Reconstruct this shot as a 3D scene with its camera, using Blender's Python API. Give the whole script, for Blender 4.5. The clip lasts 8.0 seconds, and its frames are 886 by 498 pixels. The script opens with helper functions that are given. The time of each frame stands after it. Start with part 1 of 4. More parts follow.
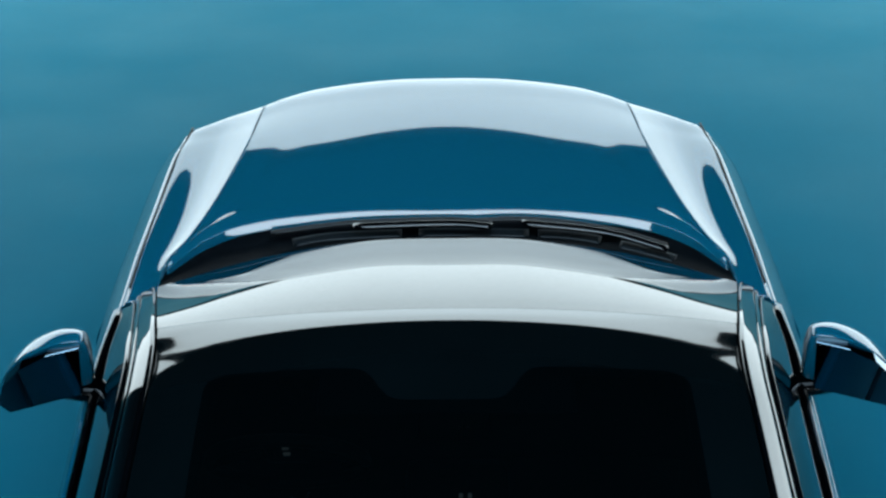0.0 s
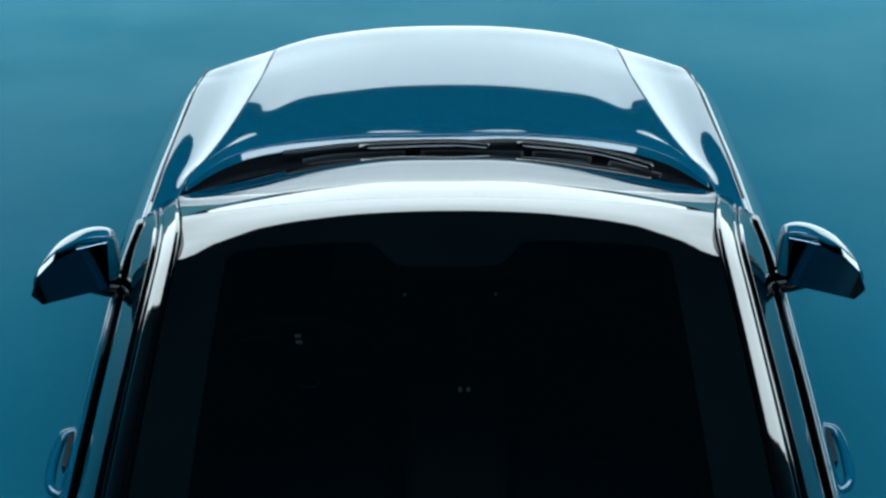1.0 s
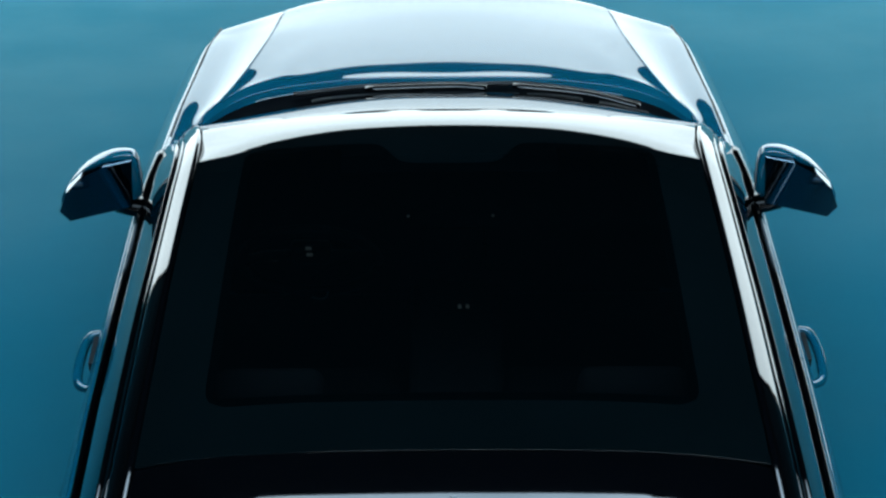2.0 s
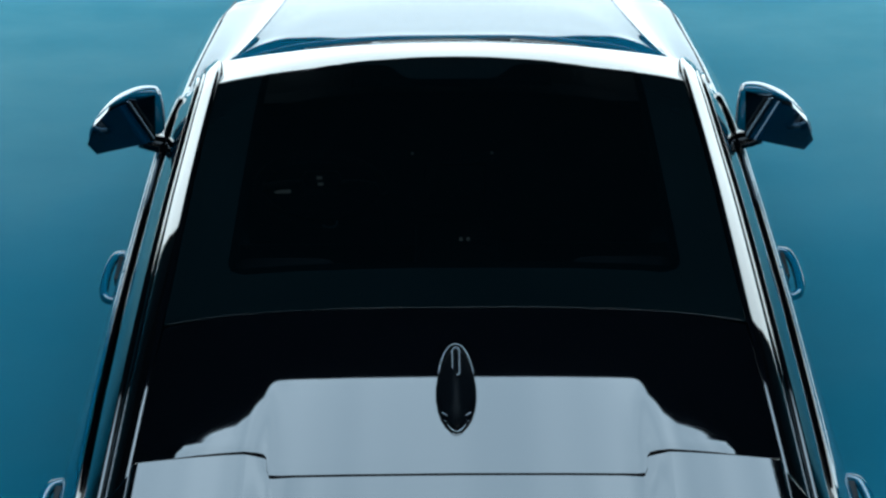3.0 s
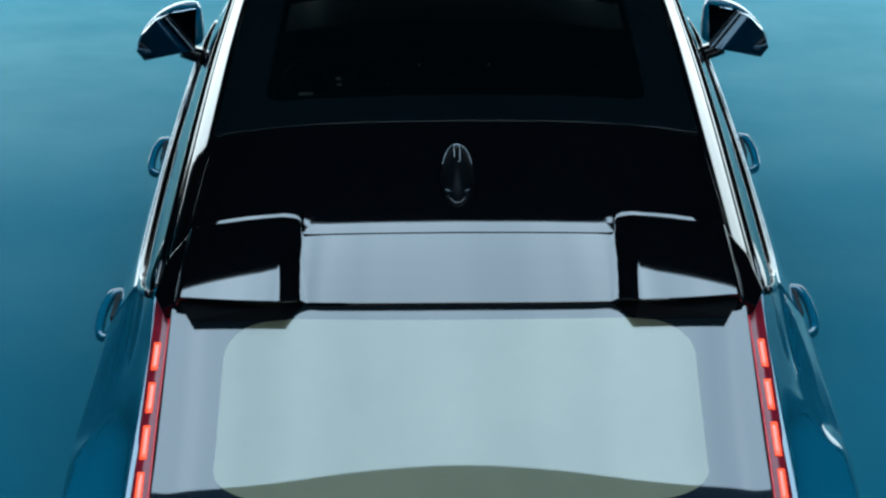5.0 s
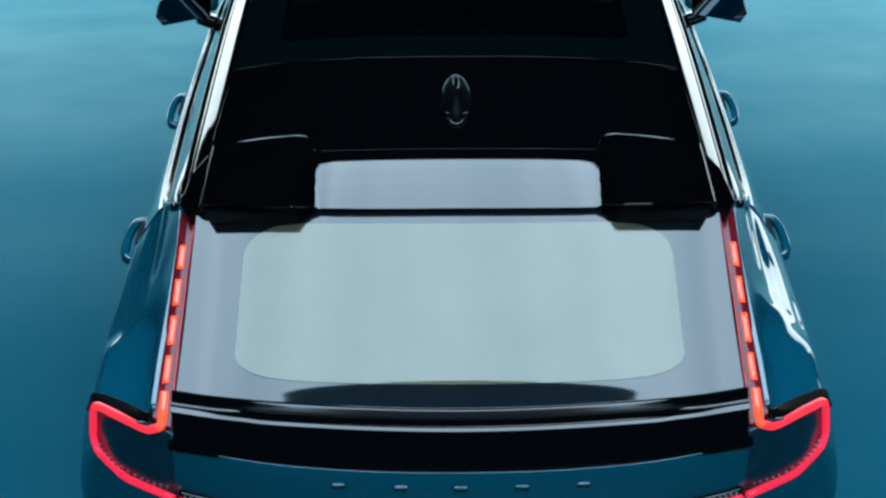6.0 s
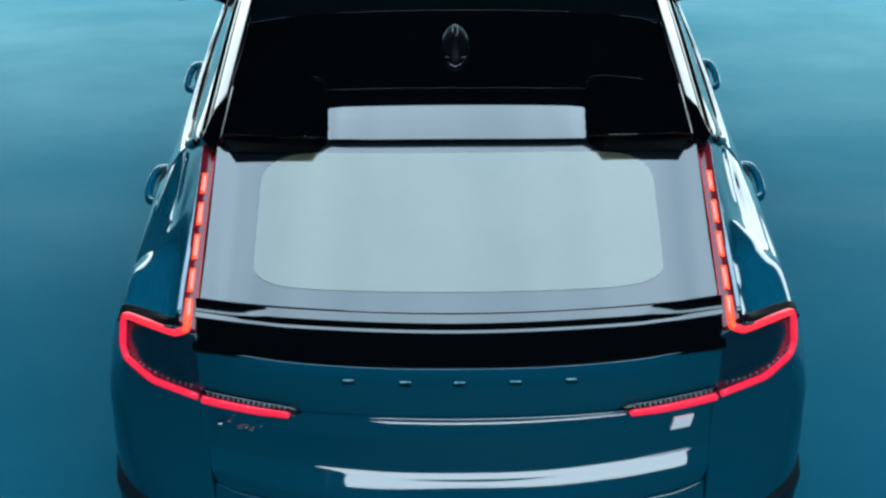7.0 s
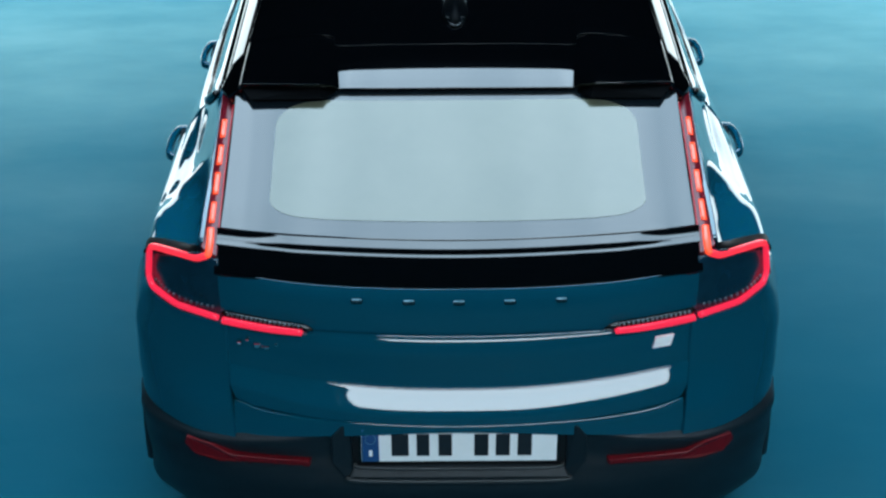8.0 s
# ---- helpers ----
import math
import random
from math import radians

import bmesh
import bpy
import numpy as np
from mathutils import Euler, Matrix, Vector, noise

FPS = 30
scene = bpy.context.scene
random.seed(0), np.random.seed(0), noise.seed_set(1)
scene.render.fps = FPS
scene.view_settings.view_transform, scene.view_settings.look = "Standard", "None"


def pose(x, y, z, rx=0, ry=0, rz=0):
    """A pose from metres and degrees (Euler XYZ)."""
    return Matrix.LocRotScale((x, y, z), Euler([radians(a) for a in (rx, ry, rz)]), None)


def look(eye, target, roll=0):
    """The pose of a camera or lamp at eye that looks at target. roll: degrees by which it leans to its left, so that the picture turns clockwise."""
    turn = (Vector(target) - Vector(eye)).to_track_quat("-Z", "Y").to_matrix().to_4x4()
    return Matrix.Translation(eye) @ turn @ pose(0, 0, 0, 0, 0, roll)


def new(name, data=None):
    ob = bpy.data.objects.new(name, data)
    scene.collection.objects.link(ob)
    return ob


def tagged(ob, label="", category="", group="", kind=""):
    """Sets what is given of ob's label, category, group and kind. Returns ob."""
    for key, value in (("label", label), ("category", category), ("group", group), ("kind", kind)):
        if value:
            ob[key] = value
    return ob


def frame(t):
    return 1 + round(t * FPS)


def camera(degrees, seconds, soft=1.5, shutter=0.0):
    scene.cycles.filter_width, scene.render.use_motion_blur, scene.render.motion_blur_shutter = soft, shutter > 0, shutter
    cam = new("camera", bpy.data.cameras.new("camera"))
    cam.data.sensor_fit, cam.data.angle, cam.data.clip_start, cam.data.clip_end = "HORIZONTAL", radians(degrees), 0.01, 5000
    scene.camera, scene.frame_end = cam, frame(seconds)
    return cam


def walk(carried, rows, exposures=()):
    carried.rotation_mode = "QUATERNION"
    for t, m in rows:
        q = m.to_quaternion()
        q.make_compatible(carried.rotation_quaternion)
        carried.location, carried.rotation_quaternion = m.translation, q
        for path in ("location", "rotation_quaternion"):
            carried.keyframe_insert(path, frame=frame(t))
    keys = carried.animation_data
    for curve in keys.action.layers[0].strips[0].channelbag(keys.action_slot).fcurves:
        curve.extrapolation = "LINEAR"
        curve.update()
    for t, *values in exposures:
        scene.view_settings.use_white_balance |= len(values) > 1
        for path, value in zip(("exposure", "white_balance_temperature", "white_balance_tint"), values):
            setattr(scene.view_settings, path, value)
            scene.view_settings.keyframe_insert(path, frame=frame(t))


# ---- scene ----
cam = camera(34.3, 8.0, soft=2.5)
# seconds, x, y, z, yaw, pitch, roll
ROWS = [
    (0, 0.0092, -1.9387, 3.6491, -0.129, -42.960, 0.566),
    (0.5, 0.0049, -2.1361, 3.6191, -0.112, -42.321, 0.410),
    (1, -0.0065, -2.3507, 3.6025, -0.183, -41.765, 0.345),
    (1.5, -0.0105, -2.5573, 3.5731, -0.213, -40.841, 0.322),
    (2, -0.0160, -2.7691, 3.5171, -0.223, -39.880, 0.268),
    (3.5, -0.0232, -3.4310, 3.3339, -0.201, -36.122, 0.335),
    (4, -0.0224, -3.6430, 3.2934, -0.169, -35.208, 0.351),
    (4.5, -0.0263, -3.8450, 3.2549, -0.127, -34.453, 0.334),
    (6, -0.0373, -4.4685, 3.1276, -0.197, -32.179, 0.259),
    (6.5, -0.0399, -4.6675, 3.0953, -0.192, -31.453, 0.271),
    (7, -0.0403, -4.8742, 3.0595, -0.201, -30.834, 0.248),
    (7.5, -0.0457, -5.0742, 3.0223, -0.190, -30.028, 0.235),
    (8, -0.0415, -5.2852, 2.9760, -0.188, -29.202, 0.285),
]
walk(cam, [(t, pose(x, y, z, 90 + pitch, roll, yaw)) for t, x, y, z, yaw, pitch, roll in ROWS])

# ---------------------------------------------------------------- world and lights
world = bpy.data.worlds.new("studio_dark")
world.use_nodes = True
world.node_tree.nodes["Background"].inputs[0].default_value = (0.02, 0.05, 0.07, 1)
world.node_tree.nodes["Background"].inputs[1].default_value = 0.05
scene.world = world
SOFTBOX, WALL, REAR_BOX = 9.5, 4.0, 12.5


# ---------------------------------------------------------------- materials
def material(name):
    m = bpy.data.materials.new(name)
    m.use_nodes = True
    return m, m.node_tree, m.node_tree.nodes["Principled BSDF"]


def tex(nt, scale, detail=4.0, rough=0.55, coord="Object"):
    co = nt.nodes.new("ShaderNodeTexCoord")
    n = nt.nodes.new("ShaderNodeTexNoise")
    n.inputs["Scale"].default_value = scale
    n.inputs["Detail"].default_value = detail
    n.inputs["Roughness"].default_value = rough
    nt.links.new(co.outputs[coord], n.inputs["Vector"])
    return n


def ramp(nt, src, stops):
    r = nt.nodes.new("ShaderNodeValToRGB")
    e = r.color_ramp.elements
    e[0].position, e[0].color = stops[0][0], (*stops[0][1], 1)
    e[1].position, e[1].color = stops[1][0], (*stops[1][1], 1)
    for p, c in stops[2:]:
        e.new(p).color = (*c, 1)
    nt.links.new(src, r.inputs[0])
    return r


def bump(nt, bsdf, src, strength, distance):
    b = nt.nodes.new("ShaderNodeBump")
    b.inputs["Strength"].default_value = strength
    b.inputs["Distance"].default_value = distance
    nt.links.new(src, b.inputs["Height"])
    nt.links.new(b.outputs[0], bsdf.inputs["Normal"])


def plain(name, a, b, rough=0.5, metal=0.0, scale=30.0, coat=0.0, relief=0.0, spec=0.5):
    """A surface whose colour wanders between a and b, with a fine grain."""
    m, nt, s = material(name)
    n = tex(nt, scale)
    nt.links.new(ramp(nt, n.outputs[0], [(0.35, a), (0.68, b)]).outputs[0], s.inputs["Base Color"])
    s.inputs["Metallic"].default_value = metal
    s.inputs["Roughness"].default_value = rough
    s.inputs["Specular IOR Level"].default_value = spec
    s.inputs["Coat Weight"].default_value = coat
    s.inputs["Coat Roughness"].default_value = 0.02
    if relief:
        bump(nt, s, tex(nt, scale * 12).outputs[0], relief, 0.002)
    return m


def glowing(name, colour, strength):
    m, nt, s = material(name)
    n = tex(nt, 60.0)
    r = ramp(nt, n.outputs[0], [(0.3, tuple(c * 0.85 for c in colour)), (0.7, colour)])
    nt.links.new(r.outputs[0], s.inputs["Emission Color"])
    s.inputs["Base Color"].default_value = (*(c * 0.4 for c in colour), 1)
    s.inputs["Emission Strength"].default_value = strength
    s.inputs["Roughness"].default_value = 0.25
    return m


PAINT = plain("teal_metallic_paint", (0.0008, 0.0455, 0.0785), (0.0012, 0.0525, 0.0885), 0.5, 0.0, 900.0, 1.0, 0.0, 0.0)
PAINT.node_tree.nodes["Principled BSDF"].inputs["Coat IOR"].default_value = 1.6
BLACK_GLASS = plain("black_tinted_glass", (0.0002, 0.0005, 0.0007), (0.0003, 0.0008, 0.0010), 0.015, 0.0, 3.0)
FRIT = plain("ceramic_frit_glass", (0.0004, 0.0014, 0.0018), (0.0006, 0.0018, 0.0023), 0.03, 0.0, 5.0)
# pale base colour adds the clear field's extra brightness on top of its reflections
REAR_GLASS = plain("rear_glass_brightened", (0.070, 0.078, 0.056), (0.086, 0.092, 0.066), 0.02, 0.0, 3.0)
REAR_FRIT = plain("rear_frit_glass", (0.004, 0.008, 0.011), (0.006, 0.010, 0.014), 0.03, 0.0, 4.0)
GLOSS_BLACK = plain("gloss_black_trim", (0.0003, 0.0005, 0.0008), (0.0005, 0.0008, 0.0012), 0.03, 0.0, 40.0)
MATTE_BLACK = plain("grained_black_plastic", (0.0025, 0.0032, 0.0040), (0.0045, 0.0055, 0.0065), 0.5, 0.0, 60.0, 0.0, 0.25, 0.25)
GREY_PLASTIC = plain("dark_grey_plastic", (0.022, 0.027, 0.030), (0.032, 0.037, 0.040), 0.45, 0.0, 60.0, 0.0, 0.2)
RUBBER = plain("tyre_rubber", (0.008, 0.008, 0.009), (0.016, 0.016, 0.017), 0.75, 0.0, 40.0, 0.0, 0.3)
GRILLE = plain("cowl_grille_plastic", (0.0015, 0.003, 0.004), (0.003, 0.005, 0.0065), 0.35, 0.0, 60.0, 0.0, 0.2, 0.12)
CHROME = plain("bright_metal", (0.55, 0.57, 0.58), (0.65, 0.67, 0.68), 0.12, 1.0, 20.0)
BADGE = plain("dull_badge_metal", (0.12, 0.16, 0.18), (0.20, 0.24, 0.26), 0.45, 1.0, 40.0)
LETTER = plain("letter_metal", (0.010, 0.045, 0.062), (0.10, 0.15, 0.17), 0.35, 1.0, 130.0)
FIN = plain("antenna_plastic", (0.0006, 0.0010, 0.0014), (0.0010, 0.0016, 0.0022), 0.35, 0.0, 40.0, 0.0, 0.0, 0.015)
# pale grey for the antenna's highlight lines
ANTENNA_HIGHLIGHT = plain("antenna_highlight_grey", (0.10, 0.12, 0.13), (0.14, 0.16, 0.17), 0.3, 0.0, 40.0)
RED_LENS = plain("red_lens", (0.090, 0.005, 0.011), (0.125, 0.006, 0.014), 0.25, 0.0, 50.0, 0.0, 0.0, 0.25)
SMOKED_LENS = plain("smoked_lens", (0.0015, 0.016, 0.030), (0.0025, 0.021, 0.038), 0.2, 0.0, 30.0)
CLADDING = plain("grained_grey_cladding", (0.0040, 0.0095, 0.0140), (0.0065, 0.0135, 0.0190), 0.45, 0.0, 60.0, 0.0, 0.25, 0.25)
REFLECTOR = plain("red_reflector", (0.075, 0.002, 0.005), (0.115, 0.003, 0.007), 0.4, 0.0, 120.0, 0.0, 0.0, 0.2)
WEDGE_BLACK = plain("satin_black_trim", (0.0004, 0.0007, 0.0010), (0.0006, 0.0010, 0.0014), 0.6, 0.0, 40.0, 0.0, 0.0, 0.02)
COWL_BLACK = plain("cowl_black_plastic", (0.0010, 0.0016, 0.0022), (0.0022, 0.0030, 0.0038), 0.6, 0.0, 40.0, 0.0, 0.25, 0.02)
LEDGE_BLACK = plain("ledge_black_plastic", (0.0005, 0.0010, 0.0014), (0.0008, 0.0014, 0.0020), 0.06, 0.0, 40.0, 0.0, 0.0, 0.5)
RED_GLOW = glowing("red_light_guide", (1.0, 0.035, 0.06), 1.0)
ORANGE_GLOW = glowing("red_lamp_segment", (1.0, 0.090, 0.035), 1.1)
CRIMSON_GLOW = glowing("crimson_light_guide", (0.86, 0.022, 0.065), 1.0)
EDGE_GLOW = glowing("dim_red_edge", (0.55, 0.020, 0.035), 0.6)
LAMP_BORDER = plain("lamp_border_plastic", (0.0008, 0.0012, 0.0016), (0.0012, 0.0018, 0.0024), 0.35, 0.0, 40.0, 0.0, 0.0, 0.05)
SCREEN_GLASS = plain("dark_windscreen_glass", (0.0002, 0.0005, 0.0007), (0.0003, 0.0008, 0.0010), 0.015, 0.0, 3.0, 0.0, 0.0, 0.20)
PLATE_WHITE = plain("plate_white", (0.76, 0.79, 0.80), (0.80, 0.82, 0.83), 0.35, 0.0, 30.0)
PLATE_BLUE = plain("plate_blue", (0.01, 0.05, 0.16), (0.012, 0.06, 0.18), 0.35, 0.0, 30.0)
PLATE_RING = plain("plate_ring", (0.05, 0.14, 0.24), (0.07, 0.17, 0.28), 0.4, 0.0, 50.0)
PLATE_INK = plain("plate_ink", (0.006, 0.007, 0.010), (0.010, 0.011, 0.014), 0.4, 0.0, 50.0)
MIRROR = plain("mirror_glass", (0.11, 0.16, 0.20), (0.13, 0.18, 0.22), 0.01, 1.0, 5.0)
FABRIC = glowing("softbox_diffuser", (0.74, 0.89, 1.0), SOFTBOX)
# tubes behind the fabric show as soft lighter bands across its width
_nt = FABRIC.node_tree
_co, _map, _bands = _nt.nodes.new("ShaderNodeTexCoord"), _nt.nodes.new("ShaderNodeMapping"), _nt.nodes.new("ShaderNodeTexNoise")
_map.inputs["Scale"].default_value = (1.0, 0.02, 0.0)
_bands.inputs["Scale"].default_value, _bands.inputs["Detail"].default_value = 1.3, 1.5
_nt.links.new(_co.outputs["Object"], _map.inputs["Vector"])
_nt.links.new(_map.outputs[0], _bands.inputs["Vector"])
_nt.links.new(ramp(_nt, _bands.outputs[0], [(0.36, (0.53, 0.77, 0.97)), (0.62, (0.70, 0.97, 1.19))]).outputs[0], _nt.nodes["Principled BSDF"].inputs["Emission Color"])
REAR_FABRIC = glowing("rear_softbox_diffuser", (0.74, 0.92, 1.04), REAR_BOX)
LIT_WALL = glowing("light_wall_fabric", (0.80, 0.95, 1.0), WALL)
DARK_WALL = plain("dark_studio_wall", (0.010, 0.013, 0.015), (0.016, 0.019, 0.021), 0.8, 0.0, 1.5, 0.0, 0.1)


def floor_material():
    """Satin floor paint: a teal body colour under a tinted sheen that grows towards grazing angles."""
    m, nt, s = material("painted_studio_floor")
    big = tex(nt, 0.55, 5.0, 0.6)
    r = ramp(nt, big.outputs[0], [(0.30, (0.0004, 0.060, 0.095)), (0.72, (0.0006, 0.075, 0.117))])
    nt.links.new(r.outputs[0], s.inputs["Base Color"])
    s.inputs["Roughness"].default_value = 0.7
    s.inputs["Specular IOR Level"].default_value = 0.0
    fine = tex(nt, 1.6, 6.0, 0.65)
    q = ramp(nt, fine.outputs[0], [(0.3, (0.36, 0.36, 0.36)), (0.7, (0.46, 0.46, 0.46))])
    gloss = nt.nodes.new("ShaderNodeBsdfGlossy")
    # scuffed and cleaner patches, drawn out across the room
    co, mp, cloud = nt.nodes.new("ShaderNodeTexCoord"), nt.nodes.new("ShaderNodeMapping"), nt.nodes.new("ShaderNodeTexNoise")
    mp.inputs["Scale"].default_value = (0.7, 1.6, 1.0)
    cloud.inputs["Scale"].default_value, cloud.inputs["Detail"].default_value, cloud.inputs["Roughness"].default_value = 0.9, 7.0, 0.62
    nt.links.new(co.outputs["Object"], mp.inputs["Vector"])
    nt.links.new(mp.outputs[0], cloud.inputs["Vector"])
    nt.links.new(ramp(nt, cloud.outputs[0], [(0.36, (0.255, 0.54, 0.60)), (0.66, (0.445, 0.79, 0.83))]).outputs[0], gloss.inputs["Color"])
    nt.links.new(q.outputs[0], gloss.inputs["Roughness"])
    bump(nt, s, tex(nt, 2.2, 5.0, 0.6).outputs[0], 0.05, 0.01)
    nt.links.new(s.inputs["Normal"].links[0].from_socket, gloss.inputs["Normal"])
    fres = nt.nodes.new("ShaderNodeFresnel")
    fres.inputs["IOR"].default_value = 1.25
    mix = nt.nodes.new("ShaderNodeMixShader")
    gain = nt.nodes.new("ShaderNodeMath")
    gain.operation, gain.use_clamp = "MULTIPLY", True
    gain.inputs[1].default_value = 1.62
    nt.links.new(fres.outputs[0], gain.inputs[0])
    nt.links.new(gain.outputs[0], mix.inputs[0])
    nt.links.new(s.outputs[0], mix.inputs[1])
    nt.links.new(gloss.outputs[0], mix.inputs[2])
    nt.links.new(mix.outputs[0], nt.nodes["Material Output"].inputs[0])
    return m


FLOOR = floor_material()


def tinted_pane():
    """Dark privacy glass: most light is soaked up, the rest shows the cabin; a mirror at grazing angles."""
    m, nt, s = material("tinted_roof_pane")
    clear, gloss, mix, fres = (nt.nodes.new(k) for k in ("ShaderNodeBsdfTransparent", "ShaderNodeBsdfGlossy", "ShaderNodeMixShader", "ShaderNodeFresnel"))
    film, both_ = nt.nodes.new("ShaderNodeBsdfDiffuse"), nt.nodes.new("ShaderNodeAddShader")
    film.inputs["Color"].default_value = (.0001, .0005, .0007, 1)
    nt.links.new(ramp(nt, tex(nt, 3.0).outputs[0], [(.35, (.21, .24, .25)), (.68, (.24, .27, .28))]).outputs[0], clear.inputs["Color"])
    gloss.inputs["Roughness"].default_value, fres.inputs["IOR"].default_value = .015, 1.5
    nt.links.new(fres.outputs[0], mix.inputs[0])
    nt.links.new(clear.outputs[0], both_.inputs[0])
    nt.links.new(film.outputs[0], both_.inputs[1])
    nt.links.new(both_.outputs[0], mix.inputs[1])
    nt.links.new(gloss.outputs[0], mix.inputs[2])
    nt.links.new(mix.outputs[0], nt.nodes["Material Output"].inputs[0])
    nt.nodes.remove(s)
    return m


ROOF_CLEAR = tinted_pane()
CABIN = plain("black_cabin_trim", (0.010, 0.013, 0.014), (0.016, 0.019, 0.020), 0.6, 0.0, 50.0, 0.0, 0.2, 0.2)
SEAT_CLOTH = plain("dark_seat_cloth", (0.010, 0.012, 0.013), (0.015, 0.017, 0.018), 0.85, 0.0, 220.0, 0.0, 0.3, 0.1)
# added faint emission that stands in for bright specks and metal glints in the cabin
SPECK_GLOW = glowing("glow_speck", (0.62, 0.78, 0.80), 0.065)


# ---------------------------------------------------------------- mesh tools
def mesh_object(name, verts, faces, mat, parent=None, label="", smooth=True):
    me = bpy.data.meshes.new(name)
    me.from_pydata([tuple(map(float, v)) for v in verts], [], [tuple(map(int, f)) for f in faces])
    me.validate()
    me.materials.append(mat)
    if smooth:
        me.polygons.foreach_set("use_smooth", [True] * len(me.polygons))
    me.update()
    ob = new(name, me)
    ob.parent = parent
    return tagged(ob, label)


def part(name, bm, mat, parent, label="", smooth=False):
    me = bpy.data.meshes.new(name)
    bmesh.ops.recalc_face_normals(bm, faces=bm.faces[:])
    bm.to_mesh(me)
    bm.free()
    me.materials.append(mat)
    if smooth:
        me.polygons.foreach_set("use_smooth", [True] * len(me.polygons))
    ob = new(name, me)
    ob.parent = parent
    return tagged(ob, label)


def crom(p, t):
    """Catmull-Rom through the points p (along axis 0) at the parameters t, 0 to len - 1."""
    p = np.asarray(p, float)
    n = len(p)
    t = np.clip(np.asarray(t, float), 0, n - 1)
    i = np.minimum(t.astype(int), n - 2)
    f = (t - i).reshape((-1,) + (1,) * (p.ndim - 1))
    ext = np.concatenate([[2 * p[0] - p[1]], p, [2 * p[-1] - p[-2]]])
    a, b, c, d = ext[i], ext[i + 1], ext[i + 2], ext[i + 3]
    return 0.5 * (2 * b + (c - a) * f + (2 * a - 5 * b + 4 * c - d) * f * f + (3 * b - a - 3 * c + d) * f ** 3)


def symmetric(rows):
    """Rows that run from the centre line out, continued to the other side."""
    return [[(-x, y, z) for x, y, z in r[:0:-1]] + list(r) for r in rows]


def surface(rows):
    """A function of two parameters, 0 to 1 each, over a net of control points."""
    net = np.array(rows, float)

    def at(u, v):
        u, v = np.atleast_1d(u).astype(float), np.atleast_1d(v).astype(float)
        mid = crom(net, u * (len(net) - 1))
        out = np.empty((len(u), 3))
        for k in range(len(u)):
            out[k] = crom(mid[k], [v[k] * (net.shape[1] - 1)])[0]
        return out

    return at


def grid_of(rows, nu, nv, u0=0.0, u1=1.0, v0=0.0, v1=1.0):
    net = np.array(rows, float)
    mid = crom(net, np.linspace(u0, u1, nu) * (len(net) - 1))
    return np.stack([crom(m, np.linspace(v0, v1, nv) * (net.shape[1] - 1)) for m in mid])


def normals_of(g):
    du, dv = np.gradient(g, axis=0), np.gradient(g, axis=1)
    n = np.cross(du, dv)
    return n / (np.linalg.norm(n, axis=2, keepdims=True) + 1e-12)


CENTRE = np.array((0.0, 0.0, 0.6))


def shell(name, g, mat, parent, thick=0.012, label="", lift=0.0, roll=0.003, opening=None):
    """A panel with the outer face g, rolled edges and a thickness."""
    n = normals_of(g)
    mid = g - CENTRE * np.array((1, 0.0, 1)) - np.array((0, 1, 0)) * g * 0.4
    if (n * mid).sum() < 0:
        g, n = g[::-1], -n[::-1]
        n = normals_of(g)
    g = g + n * lift
    nu, nv = g.shape[:2]
    idx = np.arange(nu * nv).reshape(nu, nv)
    verts = [g.reshape(-1, 3)]
    faces = [(idx[i, j], idx[i + 1, j], idx[i + 1, j + 1], idx[i, j + 1]) for i in range(nu - 1) for j in range(nv - 1) if not (opening and opening((i + .5) / (nu - 1), (j + .5) / (nv - 1)))]
    ring = [(i, 0) for i in range(nu)] + [(nu - 1, j) for j in range(1, nv)] + [(i, nv - 1) for i in range(nu - 2, -1, -1)] + [(0, j) for j in range(nv - 2, 0, -1)]
    edge = np.array([g[r] for r in ring])
    en = np.array([n[r] for r in ring])
    out = np.zeros_like(edge)
    for k, (i, j) in enumerate(ring):
        o = np.zeros(3)
        if i == 0:
            o += g[0, j] - g[1, j]
        if i == nu - 1:
            o += g[-1, j] - g[-2, j]
        if j == 0:
            o += g[i, 0] - g[i, 1]
        if j == nv - 1:
            o += g[i, -1] - g[i, -2]
        out[k] = o / (np.linalg.norm(o) + 1e-9)
    base = nu * nv
    rings = [edge, edge + out * roll * 0.7 - en * roll * 0.3, edge + out * roll - en * roll, edge + out * roll - en * thick]
    m = len(ring)
    verts += rings
    for k in range(len(rings) - 1 if thick > 0.0015 else 0):
        for q in range(m):
            w = (q + 1) % m
            faces.append((base + k * m + q, base + (k + 1) * m + q, base + (k + 1) * m + w, base + k * m + w))
    return mesh_object(name, np.concatenate(verts), faces, mat, parent, label)


def flip(g):
    return g * np.array((-1, 1, 1))


def both(name, rows, nu, nv, mat, parent, **kw):
    """A side panel and its mirror image, as two parts."""
    g = grid_of(rows, nu, nv)
    return [shell(name, g, mat, parent, **kw), shell(name, flip(g), mat, parent, **kw)]


